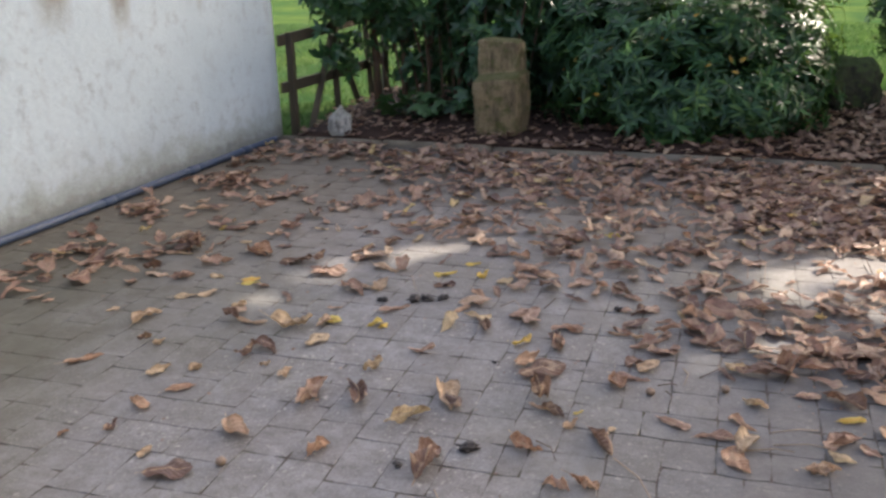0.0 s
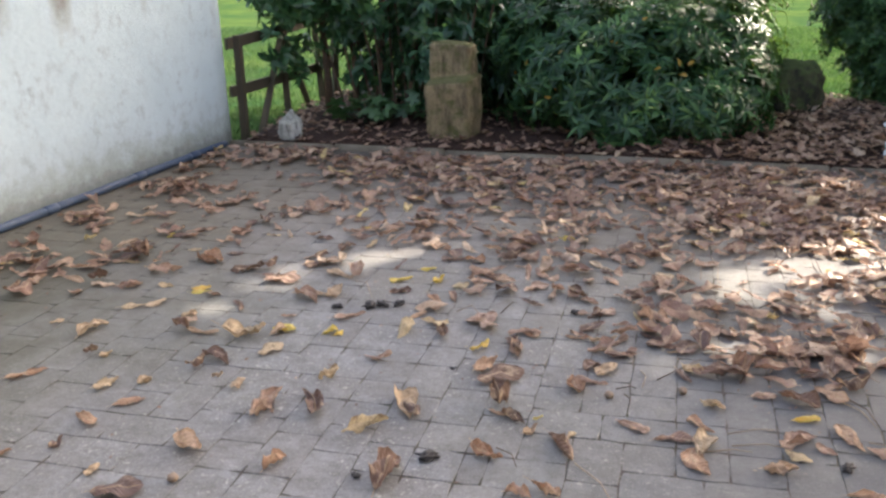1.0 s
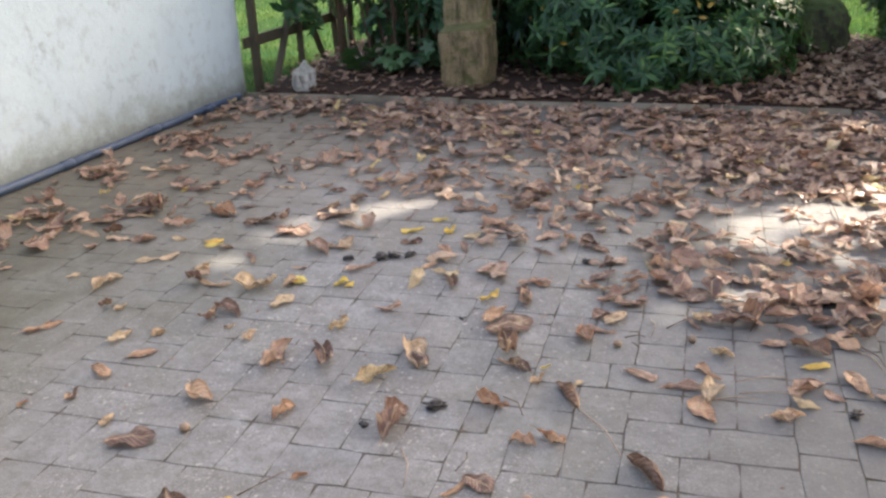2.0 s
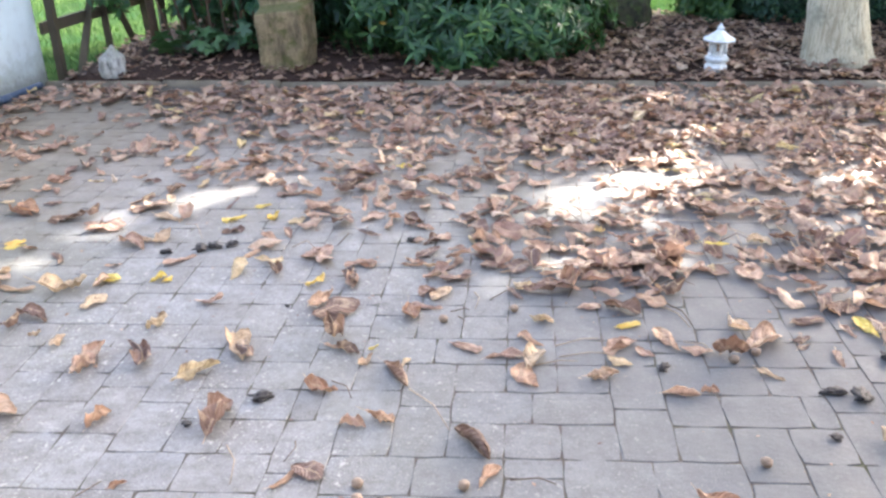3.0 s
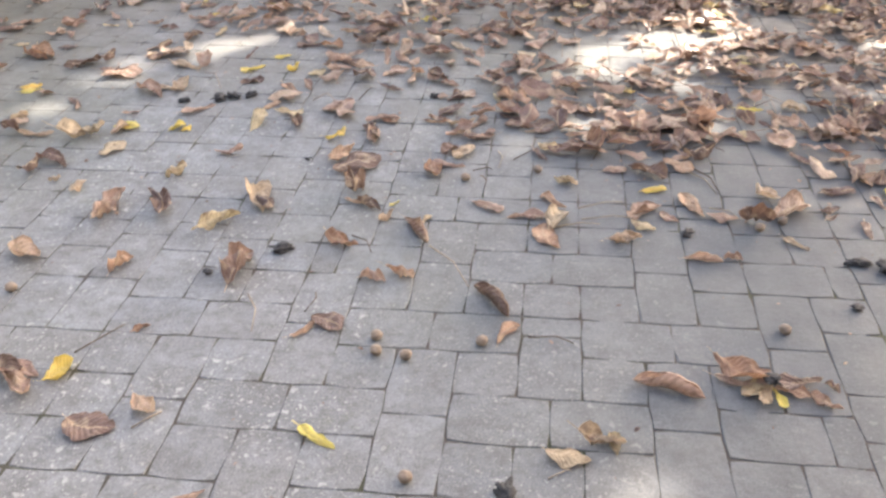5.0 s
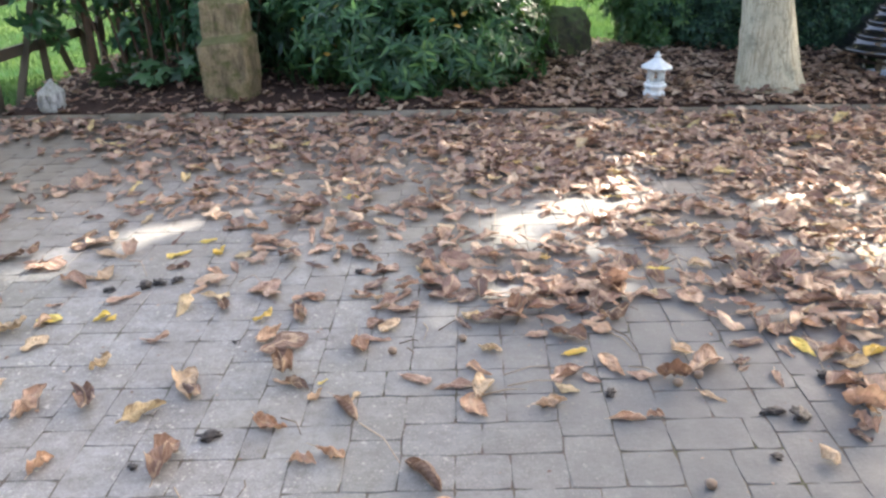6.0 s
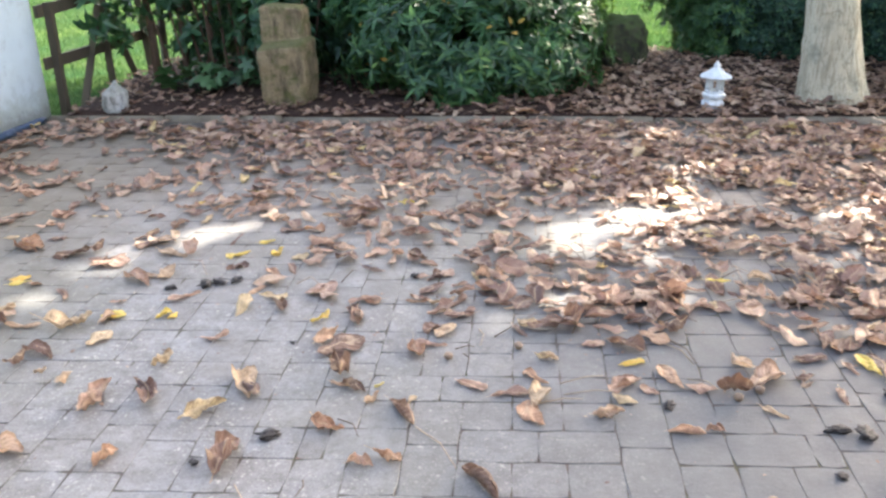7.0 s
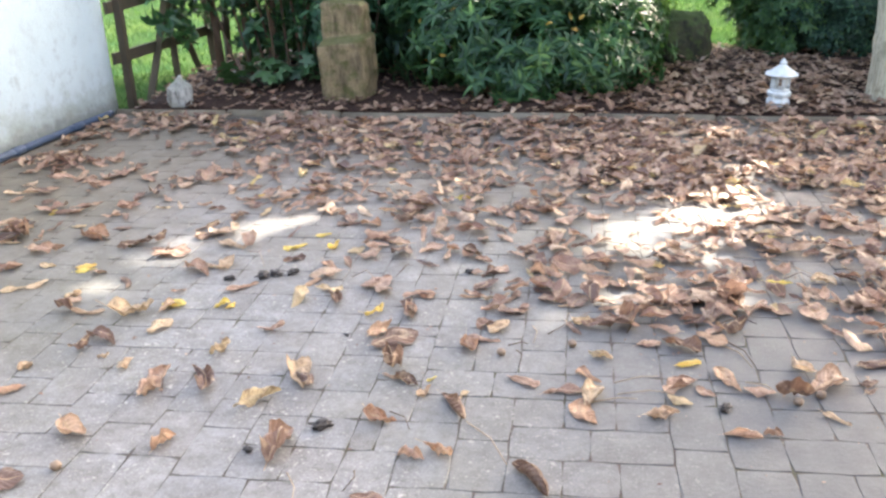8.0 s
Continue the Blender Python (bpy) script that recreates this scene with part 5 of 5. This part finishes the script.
tagged(new("bed_leaf_litter", litter_mesh("bed_leaf_litter", bx[~shady], by[~shady], bz[~shady], LEAF_BED, 0.06, 0.13)), "brown leaf litter covering the planting bed", "fallen leaves", kind="stuff")
tagged(new("damp_leaf_litter", litter_mesh("damp_leaf_litter", bx[shady], by[shady], bz[shady], LEAF_DARKENED)), "brown leaves under the shrubs, their colour darkened for shade", "fallen leaves", kind="stuff")


# ---- crumbs of leaf and husk trodden into small bits ----
def crumb_density(x, y):
    return 14.0 + 40.0 * np.clip((y - 2.0) / 1.4, 0, 1) + 30.0 * np.clip((x - 0.2) / 0.6, 0, 1) * np.clip((y - 2.0) / 0.6, 0, 1)


cx, cy = scatter(-2.6, 2.8, 0.95, 4.6, crumb_density, 95.0)
n = len(cx)
base = np.stack([cx, cy, np.full(n, 0.0025)], 1)
way = unit(np.stack([rng.normal(size=n), rng.normal(size=n), 0.10 * rng.random(n)], 1))
size = 0.006 + 0.016 * rng.random(n) ** 2
tagged(new("leaf_crumbs", leaf_cloud("leaf_crumbs", base, way, np.tile(np.array((0.0, 0.0, 1.0)), (n, 1)) + 0.15 * rng.normal(size=(n, 3)), size, size * (0.35 + 0.4 * rng.random(n)), LEAF_DARKENED, 0.3, -0.1, True)), "small brown crumbs of leaf strewn over the paving", "leaf crumbs", kind="stuff")


# ---- walnuts, husks, stalks ----
def lump_mesh(name, seed, size, rough, flat, material):
    bm = bmesh.new()
    bmesh.ops.create_icosphere(bm, subdivisions=3, radius=1.0)
    for v in bm.verts:
        p = v.co.copy()
        v.co = Vector((p.x, p.y * 0.9, p.z * flat)) * size * (1 + rough * noise.noise(p * 1.8 + Vector((seed, 0, 0))) + rough * 0.4 * noise.noise(p * 5 + Vector((0, seed, 0))))
    low = min(v.co.z for v in bm.verts)
    for v in bm.verts:
        v.co.z -= low
    return from_bm(name, bm, material)


husk_meshes = [lump_mesh("walnut_husk", k * 3.1, 0.030, 1.15, 0.5, HUSK_MAT) for k in range(4)]
nut_meshes = [lump_mesh("walnut", k * 1.7, 0.0165, 0.18, 0.85, NUT_MAT) for k in range(3)]
HUSKS = [(1.10, 1.655, 0.8), (-0.84, 3.19, 1.0), (-0.79, 3.22, 0.9), (-0.72, 3.25, 1.0), (-0.45, 1.97, 0.45), (-0.27, 2.11, 0.9), (0.05, 3.32, 0.75), (1.47, 2.24, 0.9), (1.54, 2.21, 1.0), (1.70, 2.45, 0.9), (0.98, 2.35, 0.7), (-0.34, 2.71, 0.32), (1.40, 2.01, 0.6), (0.47, 1.25, 0.9), (-0.98, 3.16, 0.7)]
NUTS = [(1.21, 2.40), (1.29, 2.45), (0.50, 2.71), (0.25, 2.62), (0.10, 1.73), (0.11, 1.67), (0.19, 1.66), (0.38, 1.74), (1.18, 1.88), (0.25, 1.26), (-0.98, 1.82), (-0.54, 1.06)]
for k, (x, y, big) in enumerate(HUSKS):
    ob = new("walnut_husk", husk_meshes[k % 4])
    ob.matrix_world = pose(x, y, 0.022 if k == 0 else 0, 0, 0, k * 77) @ Matrix.Diagonal((*(v * big * 0.8 for v in (1.5 - 0.5 * (k % 3 == 0), 0.9, 0.75)), 1))
    tagged(ob, "shrivelled black walnut husk on the paving", "walnut husk", "walnut husks on the patio")
for k, (x, y) in enumerate(NUTS):
    ob = new("walnut", nut_meshes[k % 3])
    ob.matrix_world = pose(x, y, 0, 0, 0, k * 61)
    tagged(ob, "small tan walnut lying on the paving", "walnut", "walnuts on the patio")
STALKS = [(0.18, 2.19, 0.32, 1.99), (1.05, 2.80, 1.12, 2.63), (-0.07, 2.22, 0.01, 2.13), (0.70, 3.40, 0.95, 3.15), (1.2, 3.6, 1.5, 3.35), (0.62, 3.75, 0.80, 3.45), (0.98, 4.2, 1.3, 4.4), (1.9, 3.0, 2.15, 2.8)]
TWIGS = [(0.64, 2.47, 0.79, 2.53), (0.65, 2.40, 0.82, 2.43), (0.56, 2.34, 0.71, 2.38), (0.50, 1.78, 0.62, 1.77), (-0.67, 1.58, -0.59, 1.71), (-0.41, 1.34, -0.36, 1.40), (-0.30, 1.88, -0.24, 1.72), (0.41, 2.79, 0.57, 3.00), (1.02, 2.78, 1.11, 2.62), (1.07, 2.52, 1.16, 2.46), (0.27, 2.69, 0.34, 2.71), (0.30, 2.66, 0.32, 2.56), (0.35, 2.85, 0.36, 2.72), (0.56, 1.30, 0.61, 1.33), (-0.11, 1.91, -0.12, 1.82), (-1.01, 3.47, -0.85, 3.25), (-0.26, 3.25, -0.20, 3.32), (-0.45, 3.23, -0.34, 3.18), (0.86, 3.60, 0.86, 3.18), (0.64, 4.18, 0.65, 3.65), (1.39, 3.52, 1.43, 3.24), (0.70, 2.83, 0.74, 3.04), (1.64, 3.54, 1.64, 3.06), (-0.95, 2.39, -0.86, 2.25), (1.75, 2.76, 1.70, 2.41), (1.66, 3.44, 1.56, 2.94)]
stalk_rng = random.Random(4)
for k in range(26):             # stalks strewn over the drift
    x0, y0, a, ln = stalk_rng.uniform(0.5, 2.3), stalk_rng.uniform(2.75, 4.5), stalk_rng.uniform(0, 6.28), stalk_rng.uniform(0.10, 0.22)
    STALKS.append((x0, y0, x0 + ln * math.cos(a), y0 + ln * math.sin(a)))
for x0, y0, x1, y1 in STALKS + TWIGS:
    mx, my = (x0 + x1) / 2 + 0.015, (y0 + y1) / 2 + 0.01
    lift = 0.035 if y0 > 2.9 else 0.0
    bm = tube_bm([(x0, y0, 0.004), (mx, my, 0.010 + lift), (x1, y1, 0.003 + 0.7 * lift)], [0.0019, 0.0016, 0.0011], 5)
    tagged(new("leaf_stalk", from_bm("leaf_stalk", bm, TWIG_MAT if (x0 * 57 + y0 * 31) % 1 < 0.55 else STEM_MAT)), "thin dry leaf stalk lying on the paving", "twig", "leaf stalks on the patio")


# ---- block paving ----
U = 0.08
GX0, GX1, GY0 = -50, 76, -44          # in units of 80 mm; the lattice starts at (0, 1.40 - 17.5 units)
OY = 1.40 - 61 * U
SKEW = 0.03                     # the courses run slightly askew to the wall
pave_rng = random.Random(5)


# the bond of the blocks nearest the path: column, row, width and depth in units, from the joint at (0, 1.40)
LAID_NEAR = [(-6, -2, 2, 3), (-4, -2, 2, 2), (-2, -3, 2, 3), (0, -2, 2, 2), (2, -2, 2, 3), (4, -2, 2, 2), (6, -2, 2, 2), (8, -2, 2, 2), (10, -2, 2, 3), (12, -2, 2, 2), (14, -2, 2, 2), (-6, 1, 2, 3), (-4, 0, 3, 2), (-4, 2, 2, 2), (-2, 2, 2, 3), (-1, 0, 3, 2), (0, 2, 2, 2), (2, 1, 2, 3)]
LAID_MID = [(4, 2, 2, 2), (4, 0, 3, 2), (6, 2, 2, 3), (7, 0, 3, 2), (8, 2, 2, 2), (10, 1, 2, 3), (12, 0, 3, 2), (12, 2, 2, 2), (14, 2, 2, 3), (-5, 4, 3, 2), (-2, 5, 2, 3), (0, 4, 3, 2), (0, 6, 2, 2), (2, 6, 2, 3), (3, 4, 3, 2), (4, 6, 2, 2), (6, 5, 2, 1), (6, 6, 2, 2)]
LAID_FAR = [(8, 4, 3, 2), (8, 6, 2, 2), (10, 6, 2, 3), (11, 4, 3, 2), (12, 6, 2, 2), (14, 5, 2, 3), (-1, 8, 3, 2), (2, 9, 2, 3), (4, 8, 3, 2), (4, 10, 2, 2), (6, 10, 2, 2), (7, 8, 3, 2), (8, 10, 2, 2), (10, 9, 2, 3), (0, 12, 3, 2), (3, 12, 3, 2)]
LAID_LEFT = [(-8, -4, 3, 2), (-5, -4, 3, 2), (0, -4, 3, 2), (3, -4, 3, 2), (-8, -2, 2, 2), (-8, 4, 3, 2), (-6, 14, 2, 3), (-6, 17, 2, 2), (-4, 12, 2, 3), (-2, 18, 2, 3), (-2, 21, 2, 3), (0, 14, 2, 2), (0, 16, 2, 2), (0, 18, 2, 3), (0, 21, 2, 3)]
LAID_RIGHT = [(2, 14, 2, 3), (2, 17, 2, 2), (4, 14, 2, 2), (4, 16, 2, 3), (6, 12, 2, 2), (6, 14, 2, 3), (8, 12, 2, 2), (8, 14, 2, 3), (14, 8, 3, 2), (14, 10, 2, 2), (16, 10, 2, 2), (18, 9, 2, 3), (18, 6, 2, 3), (16, 6, 2, 2), (18, 12, 2, 2), (10, 14, 2, 2), (12, 14, 2, 3)]


def tiling():
    """Blocks of 160 x 160, 160 x 240 and 240 x 160 mm, and halves to fill, in columns bridged here and there."""
    w, h = GX1 - GX0, 121
    used = [[False] * w for _ in range(h)]
    blocks = []

    def lay(i, j, bw, bh):
        for a in range(bh):
            for b in range(bw):
                used[j + a][i + b] = True
        blocks.append((i + GX0, j, bw, bh))

    def free(i, j, bw, bh):
        return i + bw <= w and j + bh <= h and not any(used[j + a][i + b] for a in range(bh) for b in range(bw))

    for i, j, bw, bh in LAID_NEAR + LAID_MID + LAID_FAR + LAID_LEFT + LAID_RIGHT:
        lay(i - GX0, j + 61, bw, bh)
    for j in range(h):
        for i in range(w):
            if used[j][i]:
                continue
            even = (i + GX0) % 2 == 0
            if even and free(i, j, 6, 2) and pave_rng.random() < 0.30:       # three columns bridged by two long blocks
                lay(i, j, 3, 2)
                lay(i + 3, j, 3, 2)
                continue
            wish = [(2, 2), (2, 3)] if even else [(1, 2), (1, 3)]
            pave_rng.shuffle(wish)
            for bw, bh in wish + [(2, 2), (2, 1), (1, 2), (1, 1)]:
                if free(i, j, bw, bh):
                    lay(i, j, bw, bh)
                    break
    return blocks


def block_arrays(w, h, seed):
    """A tumbled block: its top edges rounded off unevenly, its top slightly dished; the middle of its foot at the origin."""
    r = random.Random(seed)
    g = 0.0003
    x, y = w / 2 - g, h / 2 - g

    def ring(inset, z, wob):
        out = []
        for cx, cy in ((-1, -1), (-0.35, -1), (0.35, -1), (1, -1), (1, -0.35), (1, 0.35), (1, 1), (0.35, 1), (-0.35, 1), (-1, 1), (-1, 0.35), (-1, -0.35)):
            k = r.uniform(0.002, 0.007) if abs(cx * cy) == 1 else 0.0
            out.append((cx * (x - inset - k) + r.uniform(-wob, wob), cy * (y - inset - k) + r.uniform(-wob, wob), z + r.uniform(-wob, wob) * 0.2))
        return out

    v = ring(0, -0.035, 0) + ring(0.0001, -0.0024, 0.0008) + ring(0.0010, 0.0, 0.0020) + [(0, 0, 0.0006)]
    v = [(px, py + SKEW * px, pz) for px, py, pz in v]
    f = []
    for a in (0, 12):
        for k in range(12):
            f.append((a + k, a + (k + 1) % 12, a + 12 + (k + 1) % 12, a + 12 + k))
    for k in range(12):
        f.append((24 + k, 24 + (k + 1) % 12, 36))
    return v, f


pavement = bmesh.new()
box_bm(WALL_X - 0.75, GY0 * U, -0.16, 6.0, KERB_Y - 0.001, -0.0024, 0, pavement)
patio = tagged(new("pavement", from_bm("pavement", pavement, SAND, False)), "patio of worn grey-brown concrete block paving", "paving", kind="structure")
BLOCK_MESH = {}
for bw in (1, 2, 3):
    for bh in (1, 2, 3):
        for s in range(5):
            v, f = block_arrays(bw * U, bh * U, bw * 100 + bh * 10 + s)
            me = bpy.data.meshes.new("paver")
            me.from_pydata(v, [], f)
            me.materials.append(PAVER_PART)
            BLOCK_MESH[bw, bh, s] = (me, np.array(v), f)
vs, fs, o, made = [], [], 0, 0
for i, j, bw, bh in tiling():
    cx, cy = (i + bw / 2) * U, OY + (j + bh / 2) * U
    cy += SKEW * (cx - 0.8)
    if cy + bh * U / 2 + 0.004 > KERB_Y - 0.002 or cx + bw * U / 2 < wall_x(cy):
        continue
    s = pave_rng.randrange(5)
    me, v, f = BLOCK_MESH[bw, bh, s]
    dz, tx, ty = pave_rng.uniform(-0.0006, 0.0008), pave_rng.gauss(0, 0.09), pave_rng.gauss(0, 0.09)
    m = pose(cx, cy, dz, tx, ty, pave_rng.gauss(0, 0.3))
    if -0.75 < cx < 1.75 and 0.95 < cy < 2.75 and made < 300:
        ob = new("paver", me)
        ob.parent = patio
        ob.matrix_world = m
        made += 1
    else:
        mm = np.array(m)
        vs.append(v @ mm[:3, :3].T + mm[:3, 3])
        fs += [tuple(a + o for a in q) for q in f]
        o += len(v)
me = bpy.data.meshes.new("paver_field")
me.from_pydata([tuple(a) for a in np.concatenate(vs).tolist()], [], fs)
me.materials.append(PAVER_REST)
field = new("paver_field", me)
field.parent = patio
tagged(field, kind="stuff")
